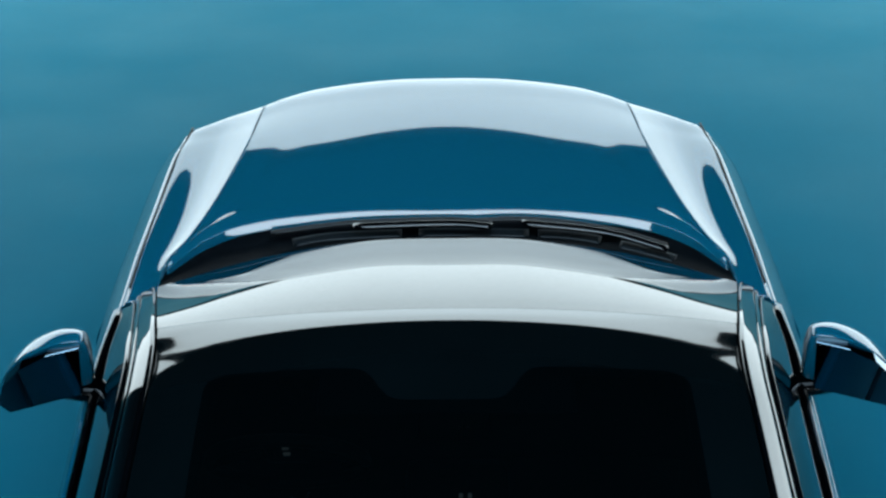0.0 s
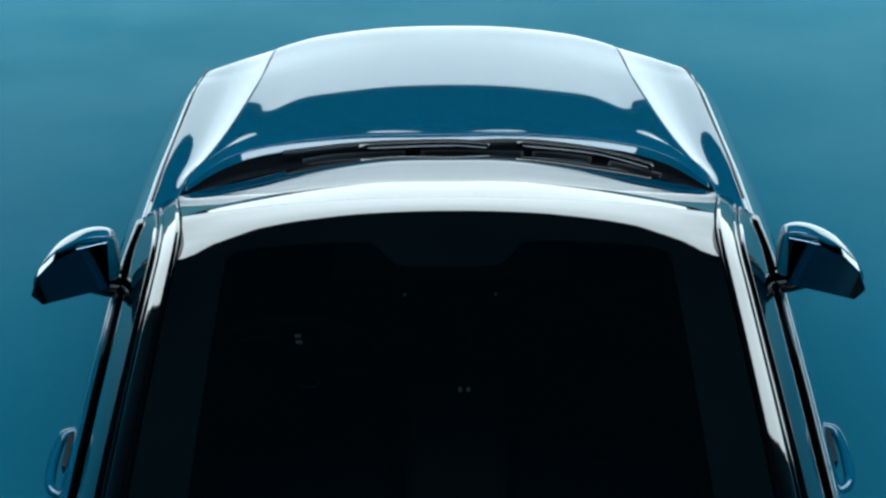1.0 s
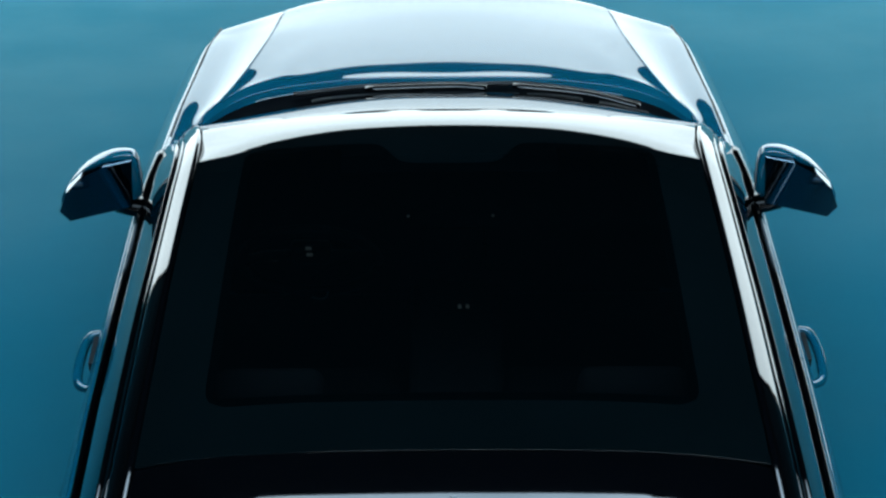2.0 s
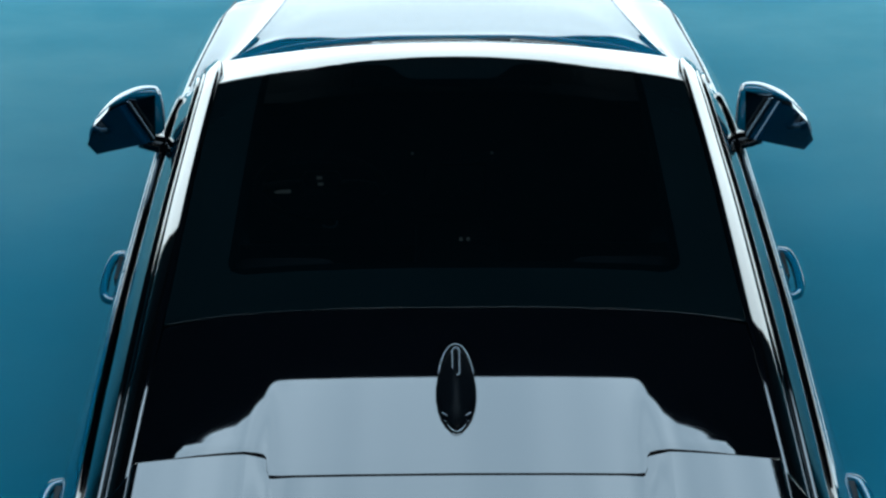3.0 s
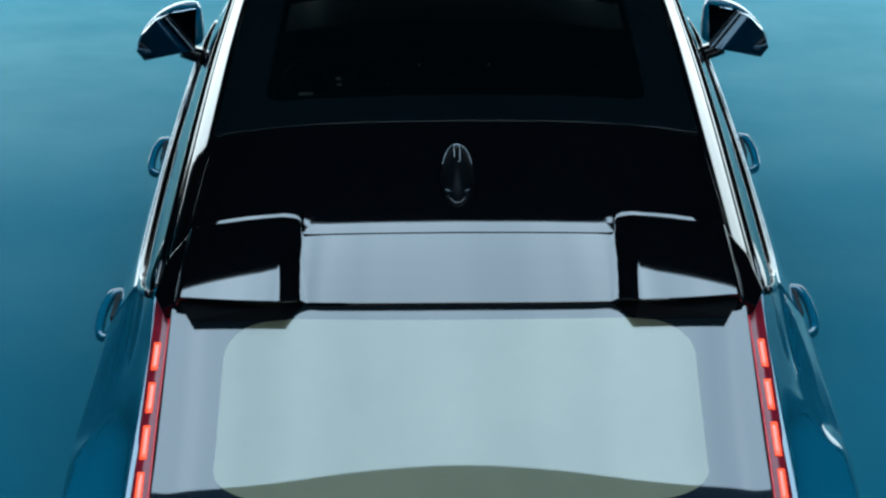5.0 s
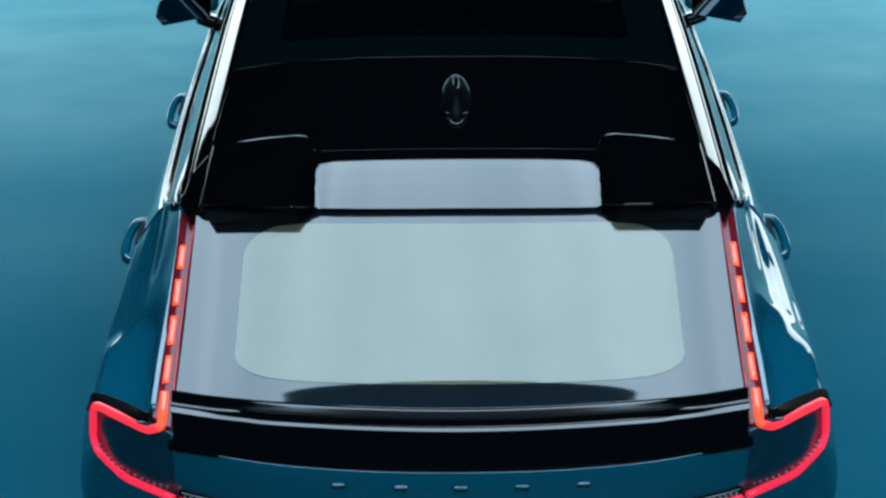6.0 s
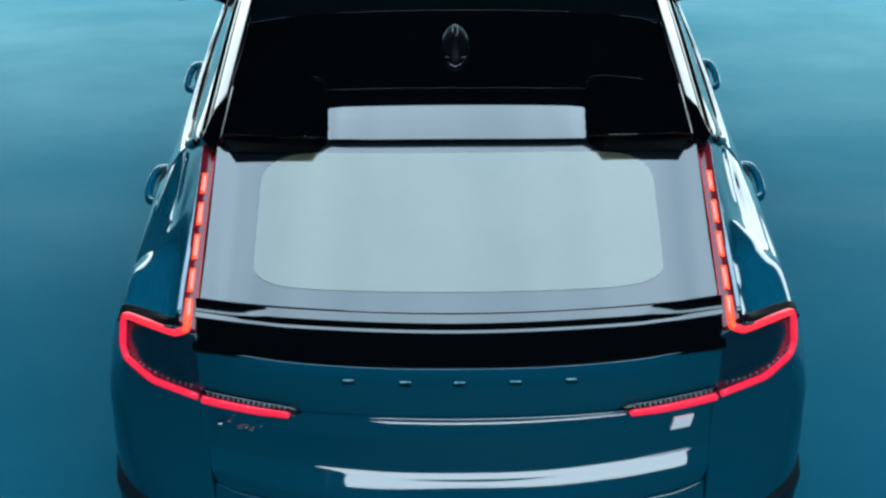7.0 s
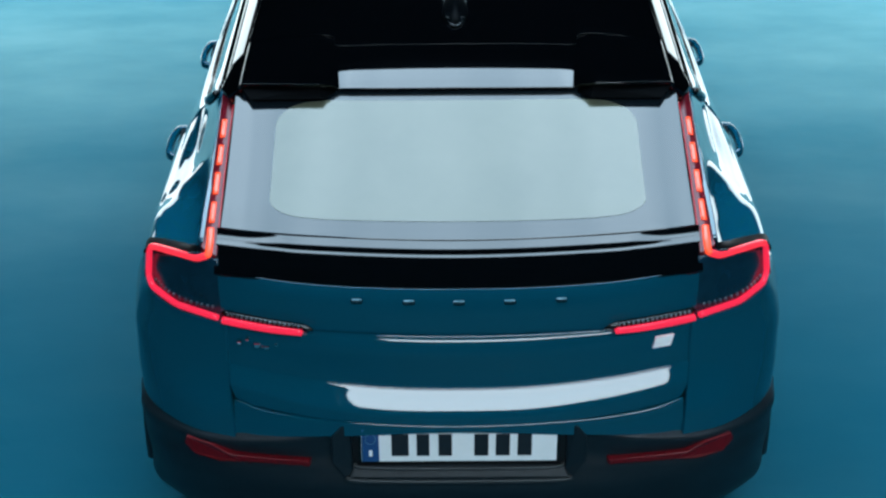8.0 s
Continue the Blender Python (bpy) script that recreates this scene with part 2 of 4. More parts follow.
def sweep(name, pts, half_w, half_h, mat, parent, n=40, up=(0, 0, 1), label="", taper=None, smooth=True, sides=8):
    """A bar of rounded section along a smooth line."""
    line = crom(np.array(pts, float), np.linspace(0, len(pts) - 1, n))
    tan = np.gradient(line, axis=0)
    tan /= np.linalg.norm(tan, axis=1, keepdims=True)
    upv = np.array(up, float)
    side = np.cross(tan, upv)
    side /= np.linalg.norm(side, axis=1, keepdims=True) + 1e-9
    top = np.cross(side, tan)
    ang = np.linspace(0, 2 * np.pi, sides, endpoint=False) + np.pi / sides
    ca, sa = np.cos(ang), np.sin(ang)
    ca, sa = np.sign(ca) * np.abs(ca) ** 0.6, np.sign(sa) * np.abs(sa) ** 0.6
    k = np.ones(n) if taper is None else np.interp(np.linspace(0, 1, n), np.linspace(0, 1, len(taper)), taper)
    verts = [line[i] + k[i] * (side[i] * half_w * ca[a] + top[i] * half_h * sa[a]) for i in range(n) for a in range(sides)]
    faces = [(i * sides + a, i * sides + (a + 1) % sides, (i + 1) * sides + (a + 1) % sides, (i + 1) * sides + a) for i in range(n - 1) for a in range(sides)]
    faces += [tuple(range(sides))[::-1], tuple((n - 1) * sides + a for a in range(sides))]
    ob = mesh_object(name, verts, faces, mat, parent, label, smooth)
    bm = bmesh.new()
    bm.from_mesh(ob.data)
    bmesh.ops.recalc_face_normals(bm, faces=bm.faces[:])
    bm.to_mesh(ob.data)
    bm.free()
    return ob


def cornered(pts, r=0.2):
    """The same line with its corners nearly kept: extra points close to each corner."""
    p = np.array(pts, float)
    out = [p[0]]
    for i in range(1, len(p) - 1):
        out += [p[i] + (p[i - 1] - p[i]) * r, p[i] * 0.9 + (p[i - 1] + p[i + 1]) * 0.05, p[i] + (p[i + 1] - p[i]) * r]
    return out + [p[-1]]


def block(x0, x1, y0, y1, z0, z1, bevel=0.0, segs=2):
    bm = bmesh.new()
    bmesh.ops.create_cube(bm, size=1.0)
    for v in bm.verts:
        v.co = Vector(((x0 + x1) / 2 + v.co.x * (x1 - x0), (y0 + y1) / 2 + v.co.y * (y1 - y0), (z0 + z1) / 2 + v.co.z * (z1 - z0)))
    if bevel:
        bmesh.ops.bevel(bm, geom=bm.edges[:], offset=bevel, segments=segs, affect="EDGES", profile=0.5)
    return bm


def poly_prism(pts_top, pts_bottom, bevel=0.0):
    """A solid between two rings of the same number of points."""
    bm = bmesh.new()
    a = [bm.verts.new(p) for p in pts_top]
    b = [bm.verts.new(p) for p in pts_bottom]
    bm.faces.new(a)
    bm.faces.new(b[::-1])
    n = len(a)
    for i in range(n):
        bm.faces.new((a[i], b[i], b[(i + 1) % n], a[(i + 1) % n]))
    bmesh.ops.recalc_face_normals(bm, faces=bm.faces[:])
    if bevel:
        bmesh.ops.bevel(bm, geom=bm.edges[:], offset=bevel, segments=2, affect="EDGES", profile=0.5)
    return bm


# ---------------------------------------------------------------- the studio
part("floor", block(-14, 14, -16, 18, -0.2, 0.0), FLOOR, None)
tagged(bpy.data.objects["floor"], "teal painted studio floor with a soft satin sheen", "floor", kind="structure")
for nm, b in (("wall_west", (-14.3, -14, -16.3, 18.3, -0.2, 9)), ("wall_east", (14, 14.3, -16.3, 18.3, -0.2, 9)),
              ("wall_south", (-14, 14, -16.3, -16, -0.2, 9)), ("wall_north", (-14, 14, 18, 18.3, -0.2, 9))):
    tagged(part(nm, block(*b), DARK_WALL, None), "dark matte studio wall", "wall", kind="structure")
tagged(part("ceiling", block(-14.3, 14.3, -16.3, 18.3, 9, 9.2), DARK_WALL, None), "dark studio ceiling", "ceiling", kind="structure")

# the luminous fabric wall ahead of the car
light_wall = tagged(new("light_wall"), "low curved white luminous fabric wall standing on the floor", "light wall")
WALL_LEFT, WALL_RIGHT, WALL_TOP = -51, 61.5, 1.88


def arc_band(r0, r1, z0, z1, a0, a1, n=48):
    """A curved slab round the studio's middle; angles in degrees, to the right of straight ahead."""
    bm = bmesh.new()
    rings = []
    for k in range(n + 1):
        t = radians(a0 + (a1 - a0) * k / n)
        rings.append([bm.verts.new((r * math.sin(t), r * math.cos(t), z)) for r, z in ((r0, z0), (r1, z0), (r1, z1), (r0, z1))])
    for p, q in zip(rings, rings[1:]):
        for e in range(4):
            bm.faces.new((p[e], q[e], q[(e + 1) % 4], p[(e + 1) % 4]))
    bm.faces.new(rings[0])
    bm.faces.new(rings[-1][::-1])
    return bm


part("fabric", arc_band(4.40, 4.44, 0.03, WALL_TOP, WALL_LEFT, WALL_RIGHT), LIT_WALL, light_wall, "", True)
part("frame", arc_band(4.37, 4.48, WALL_TOP, WALL_TOP + 0.05, WALL_LEFT - 0.3, WALL_RIGHT + 0.3), MATTE_BLACK, light_wall)
part("frame", arc_band(4.37, 4.48, 0.0, 0.03, WALL_LEFT - 0.3, WALL_RIGHT + 0.3), MATTE_BLACK, light_wall)
for ang in (WALL_LEFT - 0.3, WALL_RIGHT):
    part("frame", arc_band(4.37, 4.48, 0.03, WALL_TOP, ang, ang + 0.3, 1), MATTE_BLACK, light_wall)

# the softbox above the car
softbox = tagged(new("softbox"), "large white overhead softbox with a black frame hung above the car", "softbox")
SX, SY0, SY1, SZ = 2.7, -2.1, 1.35, 5.8
part("diffuser", block(-SX, SX, SY0, SY1, SZ, SZ + 0.02), FABRIC, softbox)
part("hood_cover", block(-SX - 0.05, SX + 0.05, SY0 - 0.05, SY1 + 0.05, SZ + 0.10, SZ + 0.35, 0.03), MATTE_BLACK, softbox)
for b in ((-SX - 0.06, SX + 0.06, SY0 - 0.06, SY0, SZ - 0.02, SZ + 0.1), (-SX - 0.06, SX + 0.06, SY1, SY1 + 0.06, SZ - 0.02, SZ + 0.1),
          (-SX - 0.06, -SX, SY0, SY1, SZ - 0.02, SZ + 0.1), (SX, SX + 0.06, SY0, SY1, SZ - 0.02, SZ + 0.1)):
    part("frame", block(*b, 0.008), MATTE_BLACK, softbox)
for sx in (-2, 2):
    for sy in (SY0 + 0.3, SY1 - 0.3):
        part("hanger", block(sx - 0.02, sx + 0.02, sy - 0.02, sy + 0.02, SZ + 0.33, 9.0), MATTE_BLACK, softbox)

# the second softbox, above and behind the car, tilted towards it
rear_softbox = tagged(new("softbox"), "white softbox on a black stand, tilted towards the car's rear", "softbox")
TILT_M = look((0.5, -7.4, 5.6), (0.2, -2.2, 0.8)).to_4x4() @ Matrix.Rotation(math.pi, 4, "Y")


def tilted(bm):
    bmesh.ops.transform(bm, matrix=TILT_M, verts=bm.verts[:])
    return bm


part("diffuser", tilted(block(-2.9, 1.7, -1.4, 1.4, 0.0, 0.02)), REAR_FABRIC, rear_softbox)
part("hood_cover", tilted(block(-2.96, 1.76, -1.46, 1.46, -0.30, -0.04, 0.03)), MATTE_BLACK, rear_softbox)
for bb in ((-2.96, 1.76, -1.46, -1.4, -0.06, 0.05), (-2.96, 1.76, 1.4, 1.46, -0.06, 0.05), (-2.96, -2.9, -1.4, 1.4, -0.06, 0.05), (1.7, 1.76, -1.4, 1.4, -0.06, 0.05)):
    part("frame", tilted(block(*bb, 0.008)), MATTE_BLACK, rear_softbox)
for sx in (-1.3, 3.5):
    part("stand", block(sx - 0.03, sx + 0.03, -7.75, -7.69, 0.0, 5.9, 0.005), MATTE_BLACK, rear_softbox)

# ---------------------------------------------------------------- the car
car = tagged(new("car"), "glossy teal crossover car, black glass roof, lit red tail lamps", "car")

# hood: rows from the rear lip to the nose, each from the centre to the fender gap
def hood_z(x, y):
    """Height of the hood: one long fall along the centre, gently crowned, with a bowed nose."""
    bow = 0.20 * x * x * min(1.0, max(0.0, (y - 1.35) / 0.3))
    return float(np.interp(y + bow, [.96, 1.10, 1.30, 1.50, 1.66, 1.77], [1.0788, 1.0565, 1.0235, .9865, .953, .926])) - 0.055 * x * x


LIP = [(0, .978), (.25, .980), (.5, .956), (.64, .904), (.735, .794)]


def lip_z(x, y):
    """The hood turns down softly towards its rear corners."""
    return hood_z(x, y) - float(np.interp(x, [.25, .5, .64, .735], [0, .0045, .0085, .0085]))


HOOD = [[(x, y + dy, lip_z(x, y) - dz) for x, y in LIP] for dy, dz in ((-.0145, .0215), (-.0130, .0190), (-.0015, .0036), (.001, .0012), (.006, 0))]
for row in ([(0, 1.018), (.25, 1.021), (.5, 1.001), (.636, .948), (.728, .832)], [(0, 1.10), (.25, 1.10), (.45, 1.08), (.58, 1.02), (.685, .905)],
            [(0, 1.30), (.22, 1.30), (.42, 1.27), (.54, 1.18), (.634, 1.08)], [(0, 1.50), (.20, 1.50), (.40, 1.47), (.50, 1.42), (.585, 1.37)],
            [(0, 1.66), (.20, 1.655), (.40, 1.63), (.50, 1.60), (.570, 1.555)], [(0, 1.77), (.20, 1.765), (.40, 1.735), (.50, 1.70), (.562, 1.66)]):
    HOOD.append([(x, y, hood_z(x, y)) for x, y in row])
HOOD += [
    [(0, 1.825, .896), (.20, 1.82, .893), (.40, 1.790, .885), (.50, 1.752, .878), (.559, 1.712, .872)],
    [(0, 1.86, .840), (.20, 1.855, .838), (.40, 1.820, .832), (.50, 1.780, .826), (.557, 1.742, .820)],
    [(0, 1.89, .770), (.20, 1.885, .768), (.40, 1.850, .764), (.50, 1.805, .76), (.557, 1.762, .755)],
]
shell("hood", grid_of(symmetric(HOOD), 113, 81), PAINT, car)

def fender_row(y, xg, yg, drop, width, rise=0.0):
    """One section: from the hood gap over the flat top, the groove and the flank."""
    zg = hood_z(xg, yg) - 0.002 - drop
    ys = [yg, yg * .6 + y * .4, y, y, y, y, y, y]
    xs = [xg + .006, xg * .5 + .40, .812 - width, .824 - width, .842 - width, .900 - width * .9, .930 - width * .7, .935 - width * .6]
    zc_ = float(np.interp(y, [.64, .93, 1.33, 1.58], [1.058, 1.0165, .9485, .8930])) - drop
    zs = [zg, zg * .22 + zc_ * .78 + rise, zc_, zc_ - .014, zc_ - .026, zc_ - .098, zc_ - .20, zc_ - .36]
    return list(zip(xs, ys, zs))


FENDER = [fender_row(.66, .750, .680, 0, -.006), fender_row(.82, .737, .815, 0, -.004), fender_row(.93, .687, .910, 0, -.002), fender_row(1.11, .636, 1.085, 0, .004),
          fender_row(1.40, .587, 1.373, 0, .012), fender_row(1.50, .577, 1.52, 0, .022), fender_row(1.575, .566, 1.665, .004, .030),
          fender_row(1.605, .563, 1.712, .045, .038), fender_row(1.63, .561, 1.745, .105, .050)]
both("fender", FENDER, 50, 50, PAINT, car)

# the shut line along the fender top
for s in (1, -1):
    line = []
    for y in np.linspace(.72, 1.585, 14):
        w = float(np.interp(y, [.66, .82, .93, 1.11, 1.40, 1.50, 1.575], [-.006, -.004, -.002, .004, .012, .022, .030]))
        line.append((s * (.817 - w), y, float(np.interp(y, [.64, .93, 1.33, 1.58], [1.058, 1.0165, .9485, .8930])) - .0020))
    sweep("shut_line", line, .0035, .0030, LAMP_BORDER, bpy.data.objects["fender"], n=60, label="dark shut line")

# nose below the hood
NOSE = [
    [(0, 1.90, .755), (.3, 1.88, .752), (.55, 1.77, .745), (.75, 1.64, .765), (.86, 1.60, .70)],
    [(0, 2.02, .69), (.3, 1.99, .685), (.6, 1.86, .67), (.8, 1.70, .66), (.89, 1.60, .60)],
    [(0, 2.15, .60), (.3, 2.11, .59), (.6, 1.98, .57), (.82, 1.78, .55), (.915, 1.62, .50)],
]
NOSE += [
    [(0, 2.21, .47), (.3, 2.18, .46), (.6, 2.05, .45), (.82, 1.85, .43), (.920, 1.66, .40)],
    [(0, 2.17, .33), (.3, 2.14, .33), (.6, 2.02, .33), (.82, 1.85, .33), (.910, 1.68, .32)],
    [(0, 2.08, .22), (.3, 2.06, .22), (.6, 1.96, .22), (.8, 1.82, .22), (.88, 1.68, .22)],
]
shell("front_bumper", grid_of(symmetric(NOSE), 24, 49), PAINT, car)

# cowl tray below the rear lip of the hood
COWL = [
    [(0, .985, 1.050), (.3, .985, 1.045), (.5, .965, 1.033), (.64, .915, 1.023), (.745, .80, 1.020)],
    [(0, .91, 1.050), (.3, .91, 1.046), (.5, .885, 1.038), (.64, .825, 1.036), (.745, .72, 1.050)],
    [(0, .83, 1.085), (.3, .815, 1.083), (.5, .770, 1.078), (.64, .705, 1.082), (.74, .64, 1.095)],
    [(0, .775, 1.138), (.3, .755, 1.136), (.5, .705, 1.134), (.64, .650, 1.130), (.735, .61, 1.125)],
]
shell("cowl_tray", grid_of(symmetric(COWL), 12, 61), COWL_BLACK, car)

# the roof's height: one long arch whose front edge sweeps back towards the sides
ROOF_Y = [-1.0, -.75, -.5, -.3, -.2, -.1, 0, .05, .10, .138, .17, .205, .25, .30, .40]
ROOF_Z = [1.5285, 1.547, 1.560, 1.566, 1.566, 1.5605, 1.5465, 1.5355, 1.522, 1.5095, 1.497, 1.4815, 1.460, 1.435, 1.381]
ARCH = crom(np.array(list(zip(ROOF_Y, ROOF_Z))), np.linspace(0, len(ROOF_Y) - 1, 281))


def roof_height(x, y):
    xe = float(np.interp(y, [-.97, -.1, 0, .1, .205], [.592, .591, .593, .603, .621]))
    f = min(1.0, abs(x) / xe)
    back = float(np.interp(y, [-.6, -.2, .05, .2], [.08, .22, .16, .11]))
    rise = lambda v: float(np.interp(v, ARCH[:, 0], ARCH[:, 1]))
    fall = max(0.0, rise(y + back) - float(np.interp(y, [-.97, -.5, -.3, -.2, -.1, 0, .1, .205], [1.4985, 1.5215, 1.5215, 1.519, 1.5155, 1.505, 1.479, 1.432])))
    return rise(y + back * f ** 2.1) - fall * (.5 * f ** 2 + .5 * f ** 4)


# windscreen: rows from the base to the roof header
BASE = [(0, .785, 1.150), (.16, .782, 1.150), (.30, .764, 1.148), (.44, .732, 1.146), (.56, .692, 1.144), (.65, .656, 1.141), (.724, .628, 1.138)]
HEADER = [(x, .2068, roof_height(x, .2068) - .0002) for x in (0, .14, .26, .38, .48, .56, .6225)]
SCREEN = []
for u in np.linspace(0, 1, 10):
    rise = .032 * u * (1 - u) * (.6 + .8 * u)
    SCREEN.append([(a[0] + (b[0] - a[0]) * u, a[1] + (b[1] - a[1]) * u, a[2] + (b[2] - a[2]) * u + rise) for a, b in zip(BASE, HEADER)])
shell("windscreen", grid_of(symmetric(SCREEN), 40, 61), SCREEN_GLASS, car, thick=0.005, roll=0.0006, label="dark tinted windscreen glass")

ROOF = []
for yc in np.linspace(.205, -.970, 48):
    xe = float(np.interp(yc, [-.97, -.1, 0, .1, .205], [.592, .591, .593, .603, .621]))
    ROOF.append([(xe * f, yc - .012 * f ** 4 * max(0, (-yc - .8) / .17), roof_height(xe * f, yc)) for f in (0, .12, .24, .36, .48, .6, .7, .8, .88, .95, 1)])
shell("roof_glass", grid_of(symmetric(ROOF), 95, 81), FRIT, car, thick=0.006, roll=0.0003, label="black ceramic-edged panoramic roof glass",
      opening=lambda u, v: .165 < v < .835 and (.215 if abs(v - .5) > .17 else .31) < u < .885)
FALL = crom(np.array([(-.96, 1.5310), (-1.02, 1.5273), (-1.08, 1.5222), (-1.15, 1.5135), (-1.20, 1.5052), (-1.24, 1.4975), (-1.28, 1.4892), (-1.34, 1.4762), (-1.385, 1.4655)]), np.linspace(0, 8, 161))
SIDE_FALL = crom(np.array([(-.96, 1.5310), (-1.02, 1.5273), (-1.08, 1.5222), (-1.16, 1.5130), (-1.24, 1.5030), (-1.295, 1.4955), (-1.320, 1.4915), (-1.34, 1.4845)]), np.linspace(0, 7, 141))
REAR_EDGE = [(0, -1.371), (.20, -1.371), (.345, -1.371), (.349, -1.362), (.352, -1.335), (.358, -1.329), (.393, -1.327), (.606, -1.332)]


def panel_height(x, y):
    """The gloss panel behind the roof glass: flat across the middle, falling away towards the rails."""
    drop = float(np.interp(x, [0, .2, .33, .393, .44, .48, .52, .556, .582, .606], [0, .0015, .0040, .0062, .0092, .0130, .0185, .0250, .0305, .0360]))
    k = min(1.0, max(0.0, (x - .335) / .05))
    k = k * k * (3 - 2 * k)
    return (1 - k) * float(np.interp(-y, -FALL[:, 0], FALL[:, 1])) + k * float(np.interp(-y, -SIDE_FALL[:, 0], SIDE_FALL[:, 1])) - drop


ROOF_REAR = []
for u in np.linspace(0, 1, 40):
    row = []
    for x in (0, .05, .10, .15, .20, .25, .30, .330, .345, .349, .352, .358, .37, .393, .415, .44, .46, .48, .50, .52, .54, .556, .57, .582, .592, .606):
        xx = x * (1 - .024 * (1 - u)) if x > .36 else x
        y0, y1 = -.974 - .013 * (x / .6) ** 4, float(np.interp(x, [p[0] for p in REAR_EDGE], [p[1] for p in REAR_EDGE]))
        row.append((xx, y0 + (y1 - y0) * u, panel_height(x, y0 + (y1 - y0) * u)))
    ROOF_REAR.append(row)
shell("rear_roof_panel", np.array(symmetric(ROOF_REAR)), GLOSS_BLACK, car, thick=0.01, roll=0.0004, label="gloss black rear roof panel")

# the darker clear field of the roof glass, with the notch ahead
at = surface(symmetric(ROOF))


def inset(fn, u0, u1, v0, v1, corner, nu, nv, notch=0.0):
    """Points over a rounded rectangle within a surface."""
    g = np.empty((nu, nv, 3))
    for i, a in enumerate(np.linspace(-1, 1, nu)):
        for j, b in enumerate(np.linspace(-1, 1, nv)):
            k = max(0.0, abs(a) - (1 - corner)) / corner
            w = 1 - (1 - math.sqrt(max(0.0, 1 - k * k))) * corner * 0.8
            uu = (u0 + u1) / 2 + a * (u1 - u0) / 2
            if notch and a < -0.5:
                bump_ = 1 / (1 + math.exp((abs(b) - 0.30) * 40))
                uu += notch * bump_ * (-a - 0.5) * 2
            g[i, j] = fn([uu], [(v0 + v1) / 2 + b * w * (v1 - v0) / 2])[0]
    return g


shell("clear_field", inset(at, .195, .90, .145, .855, .12, 60, 60, .082), ROOF_CLEAR, bpy.data.objects["roof_glass"], thick=0.001, lift=0.0008, roll=0.0005, label="clear black roof glass")

# body-coloured roof rails and screen pillars
RAIL_IN = [(.734, .63, 1.134), (.697, .50, 1.236), (.674, .40, 1.308), (.650, .30, 1.376), (.628, .20, 1.436), (.609, .10, 1.481), (.599, 0, 1.508), (.597, -.10, 1.517), (.598, -.28, 1.521), (.598, -.50, 1.522), (.597, -.73, 1.516), (.598, -.96, 1.498), (.604, -1.17, 1.468), (.612, -1.37, 1.432), (.622, -1.46, 1.402)]
RAIL_OUT = [(.790, .64, 1.090), (.754, .50, 1.190), (.731, .40, 1.262), (.707, .30, 1.330), (.686, .20, 1.390), (.668, .10, 1.434), (.659, 0, 1.458), (.659, -.10, 1.464), (.662, -.28, 1.461), (.664, -.50, 1.460), (.664, -.73, 1.454), (.665, -.96, 1.438), (.668, -1.17, 1.410), (.672, -1.37, 1.378), (.676, -1.46, 1.354)]
RAIL, DOOR_FRAME = [], []
for a, b in zip(RAIL_IN, RAIL_OUT):
    a, b = np.array(a), np.array(b)
    on = lambda f, up=0.0: tuple(a * (1 - f) + b * f + np.array((up * .7, 0, up)))
    RAIL.append([on(0), on(.06, .0030), on(.12, .0035), on(.30, .0034), on(.52, .0028), on(.70, .0010), on(.73, -.006)])
    DOOR_FRAME.append([on(.77, -.005), on(.79, -.001), on(.86, -.0005), on(.94, -.0015), on(1.0, -.004), tuple(b + (.002, 0, -.026))])
both("door_frame", DOOR_FRAME, 90, 18, GLOSS_BLACK, car, label="gloss black door frame strip")
both("roof_rail", RAIL, 90, 25, GLOSS_BLACK, car, label="gloss black roof rail")

# side windows: from the rail down to the belt
BELT = [(.822, .60, 1.068), (.838, .45, 1.068), (.838, .30, 1.071), (.836, .19, 1.074), (.835, .08, 1.078), (.833, -.08, 1.084), (.828, -.28, 1.094), (.820, -.50, 1.110), (.806, -.73, 1.130), (.788, -.96, 1.160), (.764, -1.17, 1.205), (.735, -1.31, 1.270), (.690, -1.42, 1.335)]
TOPW = [tuple(float(np.interp(-y, [-p[1] for p in RAIL_OUT], [p[k] for p in RAIL_OUT])) + d for k, d in ((0, -.001), (1, 0), (2, -.016))) for _, y, _ in BELT]
WIN = []
for a, b in zip(TOPW, BELT):
    a, b = np.array(a), np.array(b)
    WIN.append([tuple(a), tuple(a * .67 + b * .33 + (.010, 0, .004)), tuple(a * .33 + b * .67 + (.010, 0, .004)), tuple(b)])
both("side_window", WIN, 70, 14, BLACK_GLASS, car, thick=0.005)
for s in (1, -1):
    sweep("belt_molding", [(s * x, y, z) for x, y, z in [(x + .006, y, z + .004) for x, y, z in BELT]], .008, .010, GLOSS_BLACK, car, n=80)
    sweep("window_trim", [(s * x, y, z) for x, y, z in [(x + .006, y, z + .003) for x, y, z in TOPW]], .006, .009, GLOSS_BLACK, car, n=80)


